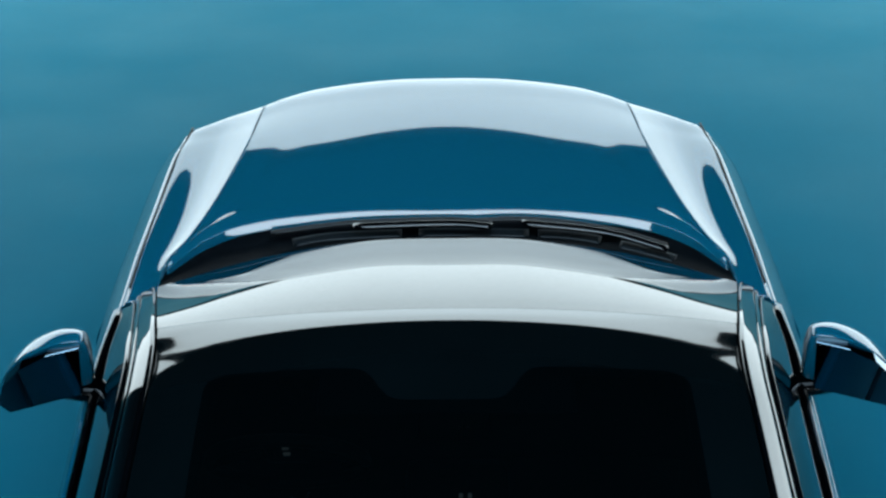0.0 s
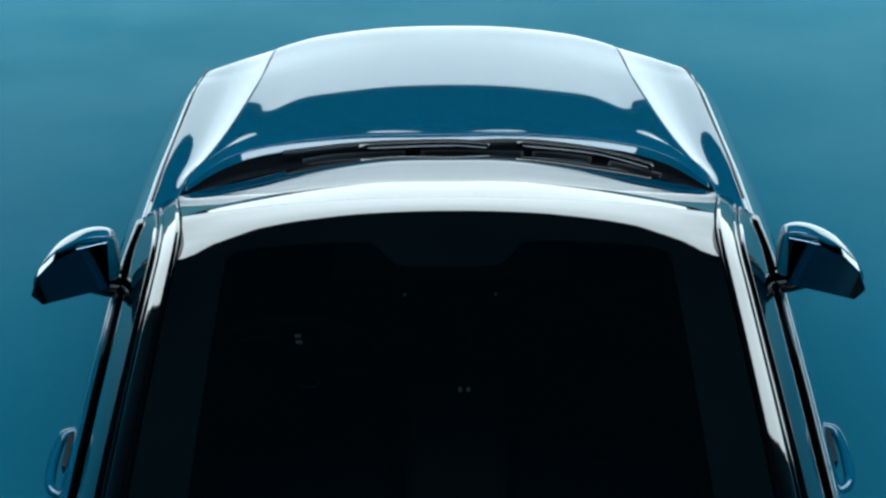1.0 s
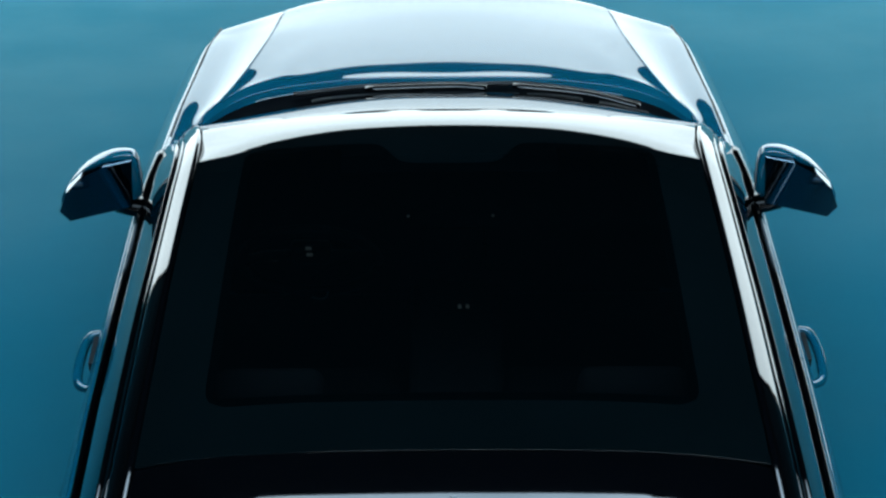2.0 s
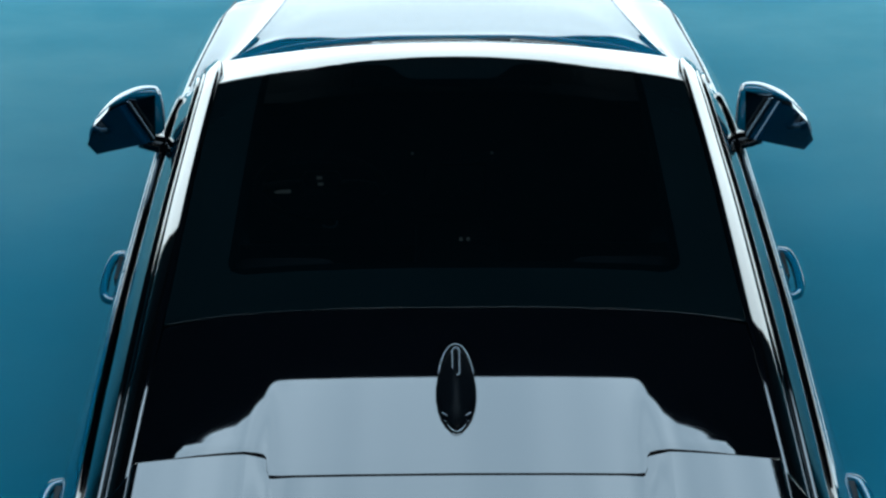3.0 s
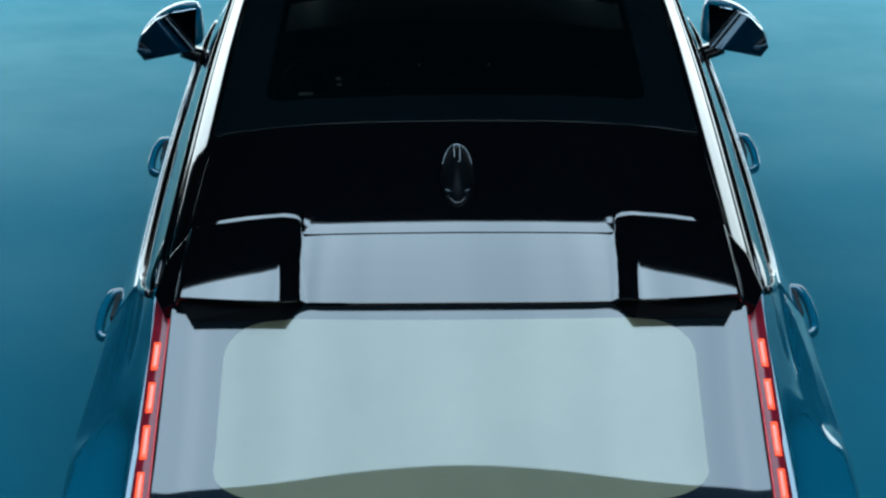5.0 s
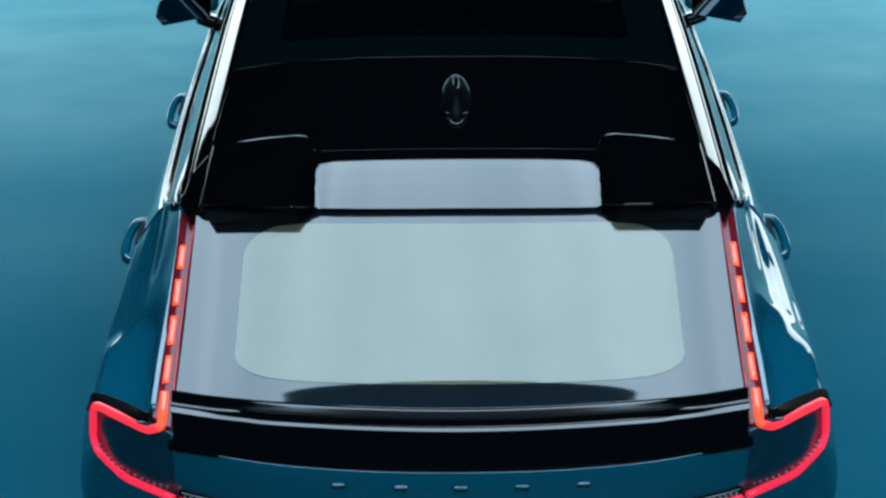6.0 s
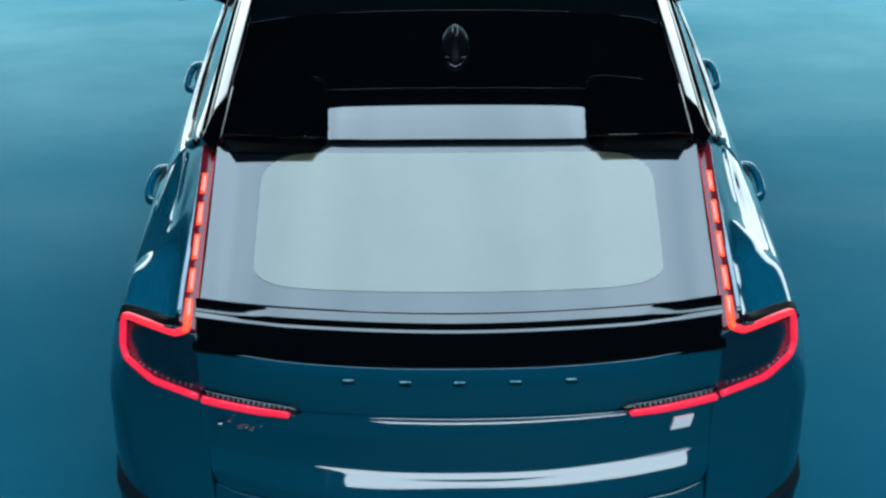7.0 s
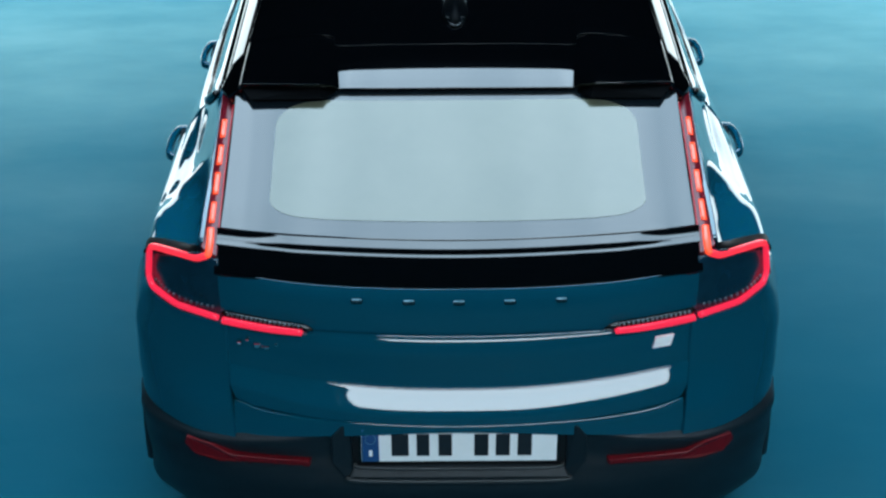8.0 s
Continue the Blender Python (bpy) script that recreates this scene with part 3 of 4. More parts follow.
def side_section(y):
    """Half section of the body side at a station: from the belt down to the sill."""
    ys = [-1.42, -1.31, -1.17, -.96, -.69, -.42, -.22, .10, .42, .64]
    bx = [.700, .745, .774, .798, .818, .832, .840, .846, .848, .832]
    bz = [1.330, 1.262, 1.198, 1.154, 1.121, 1.099, 1.085, 1.071, 1.063, 1.062]
    sx = [.745, .778, .802, .824, .843, .857, .865, .871, .872, .853]
    sz = [1.285, 1.232, 1.170, 1.136, 1.103, 1.081, 1.067, 1.053, 1.045, 1.046]
    ox = [.872, .878, .884, .892, .900, .906, .910, .912, .912, .902]
    oz = [1.060, 1.045, 1.02, .985, .960, .945, .938, .930, .935, .955]
    f = lambda v: float(np.interp(y, ys, v))
    return [(f(bx), y, f(bz)), (f(bx) * .5 + f(sx) * .5 + .0005, y, f(bz) * .5 + f(sz) * .5 + .0012), (f(sx), y, f(sz)), (f(sx) * .45 + f(ox) * .55 + .006, y, f(sz) * .45 + f(oz) * .55 + .004),
            (f(ox), y, f(oz)), (.925, y, .84), (.930, y, .70), (.915, y, .50), (.875, y, .32), (.84, y, .25)]


def span(y0, y1, n=7):
    return [side_section(y) for y in np.linspace(y0, y1, n)]


front_doors = both("front_door", span(.632, -.268), 40, 40, PAINT, car)
rear_doors = both("rear_door", span(-.275, -1.17), 40, 40, PAINT, car)

# rear quarter: from the lamp edge over the haunch to the wheel arch
QUARTER = [
    [(.698, -1.30, 1.345), (.735, -1.26, 1.275), (.771, -1.20, 1.202), (.804, -1.19, 1.160), (.834, -1.18, 1.118), (.886, -1.18, 1.030), (.925, -1.18, .84), (.932, -1.18, .70)],
    [(.682, -1.42, 1.354), (.720, -1.40, 1.276), (.769, -1.37, 1.160), (.807, -1.36, 1.121), (.845, -1.35, 1.083), (.888, -1.34, 1.016), (.925, -1.34, .85), (.935, -1.34, .72)],
    [(.674, -1.56, 1.314), (.718, -1.545, 1.221), (.762, -1.52, 1.152), (.804, -1.505, 1.110), (.848, -1.495, 1.066), (.888, -1.48, 1.010), (.922, -1.48, .86), (.934, -1.48, .72)],
    [(.675, -1.64, 1.285), (.712, -1.625, 1.205), (.756, -1.605, 1.149), (.804, -1.59, 1.104), (.852, -1.58, 1.057), (.887, -1.55, 1.006), (.920, -1.55, .865), (.932, -1.55, .72)],
]
QUARTER += [
    [(.676, -1.74, 1.252), (.690, -1.725, 1.188), (.718, -1.705, 1.140), (.806, -1.68, 1.104), (.854, -1.665, 1.074), (.884, -1.63, 1.004), (.916, -1.62, .87), (.928, -1.62, .72)],
    [(.677, -1.90, 1.207), (.686, -1.875, 1.155), (.716, -1.850, 1.130), (.804, -1.81, 1.100), (.848, -1.785, 1.078), (.874, -1.74, 1.002), (.905, -1.74, .88), (.918, -1.75, .70)],
    [(.677, -2.005, 1.172), (.687, -1.985, 1.142), (.720, -1.945, 1.125), (.802, -1.883, 1.102), (.837, -1.856, 1.088), (.856, -1.833, 1.030), (.888, -1.84, .88), (.902, -1.86, .68)],
]
both("rear_quarter", QUARTER, 50, 56, PAINT, car)

# rear bumper skin round the corner, below the lamps
BUMPER = [
    [(.615, -2.092, .972), (.70, -2.058, .975), (.770, -2.005, .973), (.825, -1.945, .976), (.850, -1.895, .985), (.866, -1.80, .985), (.888, -1.70, .965)],
    [(.614, -2.100, .92), (.70, -2.066, .92), (.785, -2.010, .93), (.838, -1.945, .935), (.868, -1.88, .94), (.888, -1.80, .94), (.908, -1.70, .94)],
    [(.612, -2.116, .85), (.705, -2.080, .85), (.800, -2.022, .855), (.862, -1.95, .86), (.895, -1.88, .86), (.912, -1.80, .86), (.928, -1.70, .86)],
]
BUMPER += [
    [(.610, -2.138, .79), (.71, -2.100, .79), (.805, -2.038, .79), (.868, -1.96, .79), (.900, -1.88, .79), (.916, -1.80, .79), (.930, -1.70, .79)],
    [(.606, -2.162, .735), (.71, -2.125, .735), (.805, -2.055, .735), (.868, -1.97, .73), (.900, -1.89, .72), (.916, -1.80, .71), (.930, -1.70, .70)],
    [(.600, -2.180, .670), (.71, -2.142, .672), (.805, -2.067, .672), (.866, -1.98, .668), (.898, -1.89, .66), (.914, -1.80, .645), (.928, -1.70, .63)],
]
both("bumper_side", BUMPER, 40, 44, PAINT, car)

# tailgate skin, from the black ledge down to the lower edge above the plate
GATE = [
    [(0, -2.143, 1.101), (.2, -2.137, 1.101), (.4, -2.116, 1.104), (.55, -2.085, 1.111), (.625, -2.058, 1.115)],
    [(0, -2.155, 1.072), (.2, -2.149, 1.072), (.4, -2.128, 1.075), (.55, -2.095, 1.080), (.625, -2.068, 1.083)],
    [(0, -2.164, 1.03), (.2, -2.158, 1.03), (.4, -2.136, 1.03), (.55, -2.102, 1.032), (.624, -2.074, 1.034)],
    [(0, -2.166, .985), (.2, -2.160, .986), (.4, -2.138, .987), (.55, -2.105, .988), (.622, -2.078, .990)],
]
GATE += [
    [(0, -2.160, .972), (.2, -2.154, .973), (.4, -2.134, .974), (.55, -2.103, .976), (.620, -2.078, .978)],
    [(0, -2.1715, .959), (.2, -2.165, .960), (.4, -2.1425, .962), (.55, -2.107, .965), (.618, -2.083, .967)],
    [(0, -2.183, .925), (.2, -2.176, .925), (.4, -2.150, .926), (.55, -2.112, .928), (.615, -2.088, .928)],
    [(0, -2.178, .865), (.2, -2.172, .867), (.4, -2.149, .878), (.55, -2.117, .898), (.612, -2.097, .904)],
]
GATE += [
    [(0, -2.177, .826), (.2, -2.172, .829), (.4, -2.153, .843), (.55, -2.125, .858), (.609, -2.108, .862)],
    [(0, -2.186, .812), (.2, -2.181, .815), (.4, -2.162, .830), (.55, -2.133, .847), (.608, -2.116, .852)],
    [(0, -2.2195, .764), (.2, -2.214, .768), (.4, -2.191, .789), (.55, -2.157, .815), (.604, -2.139, .823)],
    [(0, -2.2235, .745), (.2, -2.218, .749), (.4, -2.196, .768), (.55, -2.163, .797), (.602, -2.146, .806)],
]
GATE += [
    [(0, -2.223, .733), (.2, -2.218, .736), (.4, -2.197, .748), (.54, -2.168, .764), (.591, -2.151, .775)],
]
tailgate = shell("tailgate", grid_of(symmetric(GATE), 80, 81), PAINT, car, thick=0.004, roll=0.0012)

# body-coloured strip of the bumper below the tailgate, then the black cladding
LOWER = [
    [(0, -2.224, .728), (.3, -2.210, .734), (.5, -2.182, .748), (.595, -2.154, .768)],
    [(0, -2.224, .712), (.3, -2.212, .694), (.5, -2.188, .676), (.600, -2.168, .670)],
]
shell("bumper_strip", grid_of(symmetric(LOWER), 8, 41), PAINT, car)
CLAD = [
    [(0, -2.190, .712), (.3, -2.185, .710), (.44, -2.184, .690), (.62, -2.168, .672), (.72, -2.132, .669), (.81, -2.062, .666), (.868, -1.978, .660), (.898, -1.89, .65), (.914, -1.80, .635), (.928, -1.70, .62)],
    [(0, -2.190, .690), (.3, -2.188, .690), (.44, -2.200, .668), (.62, -2.184, .656), (.725, -2.146, .652), (.820, -2.072, .646), (.882, -1.985, .637), (.905, -1.89, .62), (.922, -1.80, .60), (.932, -1.70, .58)],
]
CLAD += [
    [(0, -2.188, .62), (.3, -2.188, .62), (.44, -2.192, .61), (.62, -2.172, .605), (.722, -2.134, .60), (.818, -2.068, .59), (.875, -1.985, .58), (.905, -1.89, .56), (.920, -1.80, .54), (.930, -1.70, .52)],
    [(0, -2.205, .57), (.3, -2.203, .57), (.44, -2.200, .57), (.62, -2.178, .56), (.722, -2.132, .55), (.815, -2.066, .54), (.872, -1.985, .53), (.904, -1.89, .50), (.918, -1.80, .48), (.928, -1.70, .46)],
]
CLAD += [
    [(0, -2.215, .50), (.3, -2.210, .50), (.44, -2.200, .50), (.62, -2.165, .50), (.71, -2.12, .48), (.80, -2.056, .46), (.860, -1.98, .44), (.896, -1.89, .42), (.912, -1.80, .40), (.924, -1.70, .38)],
    [(0, -2.16, .36), (.3, -2.15, .36), (.44, -2.14, .36), (.60, -2.11, .35), (.69, -2.07, .34), (.78, -2.01, .33), (.85, -1.94, .32), (.895, -1.87, .30), (.918, -1.79, .29), (.93, -1.70, .28)],
]
CLAD += [
    [(0, -2.06, .26), (.3, -2.05, .26), (.44, -2.04, .26), (.60, -2.00, .26), (.66, -1.97, .26), (.74, -1.92, .26), (.81, -1.87, .26), (.85, -1.82, .26), (.88, -1.76, .26), (.90, -1.70, .26)],
]
shell("lower_bumper", grid_of(symmetric(CLAD), 44, 97), CLADDING, car, label="grained black lower bumper")

# rear window with its printed border, and the black ledge below it
REARW = []
for yc, zc_, f in ((-1.50, 1.4200, 0), (-1.62, 1.3663, 0), (-1.74, 1.3110, 0), (-1.86, 1.2560, .1), (-1.95, 1.2130, .5), (-2.017, 1.1775, 1)):
    REARW.append([(x * (1 + .004 * f), yc + dy * (.5 + .5 * f), zc_ - dz * (1 - f) + up * f) for x, dy, dz, up in
                  ((0, 0, 0, 0), (.2, .004, .0005, .002), (.4, .017, .0015, .0075), (.54, .033, .003, .0120), (.620, .050, .006, .0135))])
rear_window = shell("rear_window", grid_of(symmetric(REARW), 44, 61), REAR_FRIT, car, thick=0.005, label="tinted rear window with a printed border")
shell("clear_field", inset(surface(symmetric(REARW)), .14, .850, .168, .832, .42, 60, 44), REAR_GLASS, rear_window, thick=0.001, lift=0.0012, roll=0.0005, label="clear tinted rear glass, its extra brightness put into the colour")
LEDGE = []
for yc, zc_, flat in ((-2.0210, 1.1745, 1), (-2.0230, 1.1736, 1), (-2.0300, 1.1701, 1), (-2.0390, 1.1656, 1), (-2.0440, 1.1630, 1), (-2.0465, 1.1610, .6), (-2.0520, 1.1562, .3), (-2.0555, 1.1529, 0), (-2.0578, 1.1520, 0), (-2.0622, 1.1502, 0), (-2.0645, 1.1493, 0),
                      (-2.0708, 1.1442, 0), (-2.0835, 1.1339, 0), (-2.1089, 1.1133, 0), (-2.1280, 1.0978, 0)):
    LEDGE.append([(x, yc + dy, zc_ + dz - sag * flat * min(1, (-2.021 - yc) / .012)) for x, dy, dz, sag in ((0, 0, 0, 0), (0.2, 0.005, 0.002, 0), (0.4, 0.019, 0.006, 0), (.47, .028, .0087, .001), (0.54, 0.038, 0.0115, .005), (0.632, 0.058, 0.0135, .006))])
shell("tailgate_ledge", grid_of(symmetric(LEDGE), 85, 71), LEDGE_BLACK, car, label="gloss black ledge below the rear window")

# the roof spoiler: a centre strip between two raised blocks
spoiler = part("spoiler", block(-.56, .56, -1.50, -1.38, 1.385, 1.425, .01), GLOSS_BLACK, car, "gloss black twin-block roof spoiler")
def spoiler_height(x, y, u):
    """Height of the spoiler's top: the centre strip, the rising facet, the crest and the fall to the outer edge."""
    strip = float(np.interp(-y, [1.32, 1.377, 1.41, 1.443, 1.49, 1.53, 1.56], [1.4820, 1.4685, 1.4604, 1.4516, 1.4371, 1.4233, 1.4120])) - .004 * min(1, abs(x) / .35) ** 2 - .003 * min(1, max(0, abs(x) - .29) / .055) ** 2
    d = -1.334 - y
    crest = 1.4815 - .158 * d - .134 * d * d
    foot, top, edge = .349 - .022 * u, .393 - .007 * u, .600
    knee, fall = top - .040, .28 + .14 * u
    if x <= foot:
        return strip
    if x < knee:
        return strip + max(0.0, crest - .040 * fall - strip) * (x - foot) / (knee - foot)
    if x < top:
        return max(strip, crest - fall * (top - x))
    w = (x - top) / (edge - top)
    return crest - .010 * w - .008 * w * w


TOP = []
for u in np.linspace(0, 1, 31):
    row = []
    for x0, x1, y0, y1 in ((0, 0, -1.377, -1.560), (.10, .10, -1.377, -1.560), (.20, .20, -1.377, -1.559), (.30, .29, -1.377, -1.557), (.340, .319, -1.377, -1.555), (.345, .324, -1.375, -1.555), (.349, .327, -1.350, -1.555),
                           (.353, .346, -1.335, -1.559), (.372, .362, -1.333, -1.569), (.388, .381, -1.333, -1.579), (.3925, .3855, -1.333, -1.582), (.397, .390, -1.333, -1.582), (.43, .425, -1.333, -1.579), (.48, .475, -1.334, -1.573),
                           (.53, .53, -1.335, -1.564), (.57, .575, -1.336, -1.555), (.590, .596, -1.337, -1.551), (.597, .603, -1.337, -1.550)):
        x, y = x0 + (x1 - x0) * u, y0 + (y1 - y0) * u
        row.append((x, y, spoiler_height(x, y, u)))
    row += [(row[-1][0] + .004, row[-1][1], row[-1][2] - .004), (row[-1][0] + .006, row[-1][1], row[-1][2] - .012), (row[-1][0] + .008, row[-1][1], row[-1][2] - .045)]
    TOP.append(row)
shell("spoiler_top", np.array(symmetric(TOP)), GLOSS_BLACK, spoiler, thick=0.008, roll=0.002)
for s in (1, -1):
    # rear lip drawn further back to stand in for the block's reflection in the glass
    part("block_underside", poly_prism([(s * .336, -1.549, 1.392), (s * .383, -1.573, 1.421), (s * .604, -1.545, 1.411), (s * .610, -1.36, 1.425), (s * .394, -1.36, 1.430), (s * .352, -1.36, 1.420)],
                                       [(s * .345, -1.560, 1.393), (s * .374, -1.598, 1.394), (s * .574, -1.590, 1.390), (s * .606, -1.42, 1.39), (s * .394, -1.42, 1.39), (s * .352, -1.42, 1.39)]), WEDGE_BLACK, spoiler)
    # outer fillet between block and rail
    part("spoiler_wing", poly_prism([(s * .606, -1.345, 1.449), (s * .648, -1.385, 1.416), (s * .672, -1.475, 1.378), (s * .648, -1.53, 1.376), (s * .614, -1.545, 1.404)],
                                    [(s * .606, -1.352, 1.38), (s * .640, -1.40, 1.36), (s * .655, -1.49, 1.335), (s * .630, -1.53, 1.335), (s * .600, -1.53, 1.335)], 0.003), GLOSS_BLACK, spoiler)

# shark-fin antenna
bm = bmesh.new()
bmesh.ops.create_uvsphere(bm, u_segments=24, v_segments=14, radius=1.0)
for v in bm.verts:
    x, y, z = v.co
    k = (y + 1) / 2
    fin = math.exp(-((x) / 0.42) ** 2)
    v.co = Vector((x * 0.0415 * (1 - 0.24 * k * k), -1.190 + y * 0.098, 1.507 + y * 0.017 + max(z, -0.3) * (0.020 + 0.012 * fin * (1 - 0.55 * k))))
antenna = part("antenna", bm, FIN, car, "black shark-fin antenna", True)
# highlights along the antenna's edges, built as thin pale bars
sweep("base_highlight", [(.0350 * math.cos(t), -1.186 + .106 * math.sin(t), 1.5125 + .015 * math.sin(t)) for t in np.linspace(.30, math.pi - .30, 25)], .0009, .0009, ANTENNA_HIGHLIGHT, antenna, n=60, label="highlight round the antenna base, modelled as a grey line")
sweep("fin_highlight", [(-.0068, -1.165, 1.5415), (-.0068, -1.140, 1.5415), (-.0065, -1.112, 1.5405), (0, -1.104, 1.5400), (.0065, -1.112, 1.5405), (.0068, -1.150, 1.5415), (.0066, -1.180, 1.5415), (.001, -1.186, 1.5420)], .0010, .0010, ANTENNA_HIGHLIGHT, antenna, n=50, label="highlight on the fin, modelled as a grey line")
sweep("cap_highlight", [(-.027, -1.251, 1.5060), (-.014, -1.262, 1.5075), (0, -1.265, 1.5080), (.014, -1.262, 1.5075), (.027, -1.251, 1.5060)], .0009, .0009, ANTENNA_HIGHLIGHT, antenna, n=40, label="highlight on the antenna cap, modelled as a grey line")
sweep("tip_highlight", [(-.022, -1.266, 1.5000), (-.010, -1.284, 1.4955), (0, -1.289, 1.4945), (.010, -1.284, 1.4955), (.022, -1.266, 1.5000)], .0008, .0008, ANTENNA_HIGHLIGHT, antenna, n=30, label="highlight on the antenna tip, modelled as a grey line")

# tail lamps
SEGMENTS = ((-1.589, -1.652), (-1.682, -1.748), (-1.777, -1.848), (-1.876, -1.941))
for s in (1, -1):
    g = lambda pts: [(s * x, y, z) for x, y, z in pts]
    lamp = shell("tail_lamp", grid_of([g(r) for r in [
        [(.630, -2.062, 1.140), (.690, -2.040, 1.150), (.760, -1.985, 1.118), (.812, -1.925, 1.088), (.840, -1.880, 1.074)],
        [(.628, -2.078, 1.09), (.690, -2.055, 1.095), (.770, -2.000, 1.07), (.822, -1.932, 1.055), (.848, -1.886, 1.045)],
        [(.626, -2.086, 1.03), (.690, -2.062, 1.03), (.775, -2.006, 1.025), (.824, -1.938, 1.018), (.850, -1.896, 1.015)],
        [(.622, -2.088, .980), (.690, -2.062, .981), (.768, -2.004, .981), (.822, -1.944, .985), (.846, -1.902, .987)]]], 20, 30), SMOKED_LENS, car, thick=0.02, lift=-0.012, label="lit red C-shaped tail lamp with smoked lens")
    shell("upper_lens", grid_of([g(r) for r in [
        [(.634, -1.455, 1.374), (.650, -1.452, 1.374), (.668, -1.45, 1.366)], [(.634, -1.62, 1.317), (.649, -1.62, 1.317), (.667, -1.61, 1.309)],
        [(.634, -1.80, 1.245), (.649, -1.80, 1.246), (.667, -1.79, 1.240)], [(.632, -1.95, 1.185), (.648, -1.95, 1.187), (.668, -1.94, 1.186)],
        [(.628, -2.04, 1.148), (.646, -2.035, 1.156), (.668, -2.02, 1.162)]]], 40, 12), RED_LENS, lamp, thick=0.02, label="dark red lens strip")
    sweep("lens_edge", g([(.6315, -1.47, 1.370), (.6315, -1.62, 1.3175), (.6315, -1.80, 1.2455), (.6305, -1.90, 1.2055), (.630, -1.965, 1.1795)]), .0016, .0016, EDGE_GLOW, lamp, n=30, label="thin glowing red edge")
    shell("lamp_border", grid_of([g(r) for r in [
        [(.682, -1.996, 1.152), (.716, -1.956, 1.131), (.760, -1.915, 1.118), (.802, -1.880, 1.1065), (.838, -1.853, 1.092), (.858, -1.825, 1.040)],
        [(.676, -2.014, 1.149), (.710, -1.985, 1.134), (.760, -1.938, 1.118), (.800, -1.902, 1.107), (.835, -1.872, 1.093), (.854, -1.850, 1.052)],
        [(.670, -2.038, 1.142), (.700, -2.016, 1.132), (.760, -1.960, 1.117), (.800, -1.924, 1.106), (.830, -1.896, 1.094), (.850, -1.880, 1.068)]]], 12, 30), LAMP_BORDER, lamp, thick=0.01, lift=0.006, roll=0.002, label="black lamp border")
    for y0, y1 in SEGMENTS:
        pts = [(s * .650, y, float(np.interp(-y, [1.452, 1.62, 1.80, 1.95], [1.374, 1.317, 1.246, 1.187])) + .001) for y in np.linspace(y0, y1, 4)]
        sweep("segment", pts, .0075, .004, ORANGE_GLOW, lamp, n=8)
    corner = cornered(g([(.649, -1.968, 1.186), (.647, -2.010, 1.170), (.648, -2.042, 1.150), (.680, -2.036, 1.137), (.824, -1.900, 1.100), (.835, -1.890, 1.080), (.841, -1.906, 1.012), (.828, -1.932, .992), (.750, -2.020, .988), (.630, -2.092, .990)]), .2)
    sweep("light_guide", corner[:7], .0095, .0080, ORANGE_GLOW, lamp, n=50)
    sweep("light_guide", corner[6:13], .0095, .0085, RED_GLOW, lamp, n=50)
    sweep("light_guide", corner[12:], .0078, .0076, CRIMSON_GLOW, lamp, n=80)
    for k in range(13):
        f = k / 12
        at_ = crom(np.array(g([(.640, -2.094, 1.024), (.700, -2.068, 1.024), (.768, -2.014, 1.024), (.812, -1.957, 1.028)])), [3 * f])[0]
        part("facet", block(at_[0] - .0028, at_[0] + .0028, at_[1] - .003, at_[1] + .003, at_[2] - .004, at_[2] + .004, .001, 1), BADGE, lamp)
    sweep("gate_light", g([(.616, -2.096, .986), (.56, -2.116, .985), (.48, -2.140, .984), (.405, -2.156, .985)]), .0105, .0095, CRIMSON_GLOW, tailgate, n=30, label="lit red light strip")
    sweep("light_housing", g([(.616, -2.088, 1.002), (.56, -2.108, 1.001), (.48, -2.132, .999), (.405, -2.151, .997), (.375, -2.157, .990)]), .009, .008, GLOSS_BLACK, tailgate, n=30, label="gloss black strip above the light", taper=[1, 1, 1, 1, .35])
    for k in range(16):
        x = .60 - k * .0125
        y = float(np.interp(x, [.41, .48, .56, .62], [-2.150, -2.136, -2.113, -2.090]))
        part("facet", block(s * x - .003, s * x + .003, y - .015, y - .006, 1.006 - k * .0003, 1.012 - k * .0003, .001, 1), BADGE, tailgate)

# number plate and its recess
recess = part("plate_recess", poly_prism([(-.285, -2.199, .722), (.285, -2.199, .722), (.285, -2.199, .565), (-.285, -2.199, .565)], [(-.285, -2.17, .722), (.285, -2.17, .722), (.285, -2.17, .592), (-.285, -2.17, .592)], .002), MATTE_BLACK, car, "black plate recess")
for s in (1, -1):
    part("recess_cheek", poly_prism([(s * .288, -2.200, .726), (s * .312, -2.218, .722), (s * .338, -2.222, .690), (s * .338, -2.222, .612), (s * .302, -2.222, .552), (s * .284, -2.206, .578)],
                                    [(s * .288, -2.15, .726), (s * .312, -2.15, .722), (s * .338, -2.15, .690), (s * .338, -2.15, .612), (s * .302, -2.15, .552), (s * .284, -2.15, .578)], .004), CLADDING, recess)
part("recess_sill", poly_prism([(-.296, -2.224, .560), (.296, -2.224, .560), (.284, -2.208, .584), (-.284, -2.208, .584)], [(-.296, -2.15, .560), (.296, -2.15, .560), (.284, -2.15, .584), (-.284, -2.15, .584)], .004), CLADDING, recess)
for zz, yy, half in ((.586, -2.210, .280), (.556, -2.228, .300)):
    sweep("recess_edge", [(-half, yy + .014, zz + .006), (-half * .9, yy, zz), (0, yy - .002, zz - .003), (half * .9, yy, zz), (half, yy + .014, zz + .006)], .004, .005, GREY_PLASTIC, recess, n=40, label="dark grey moulded edge")
plate = tagged(new("number_plate"), "white number plate with a blue band and dark bars", "number plate")
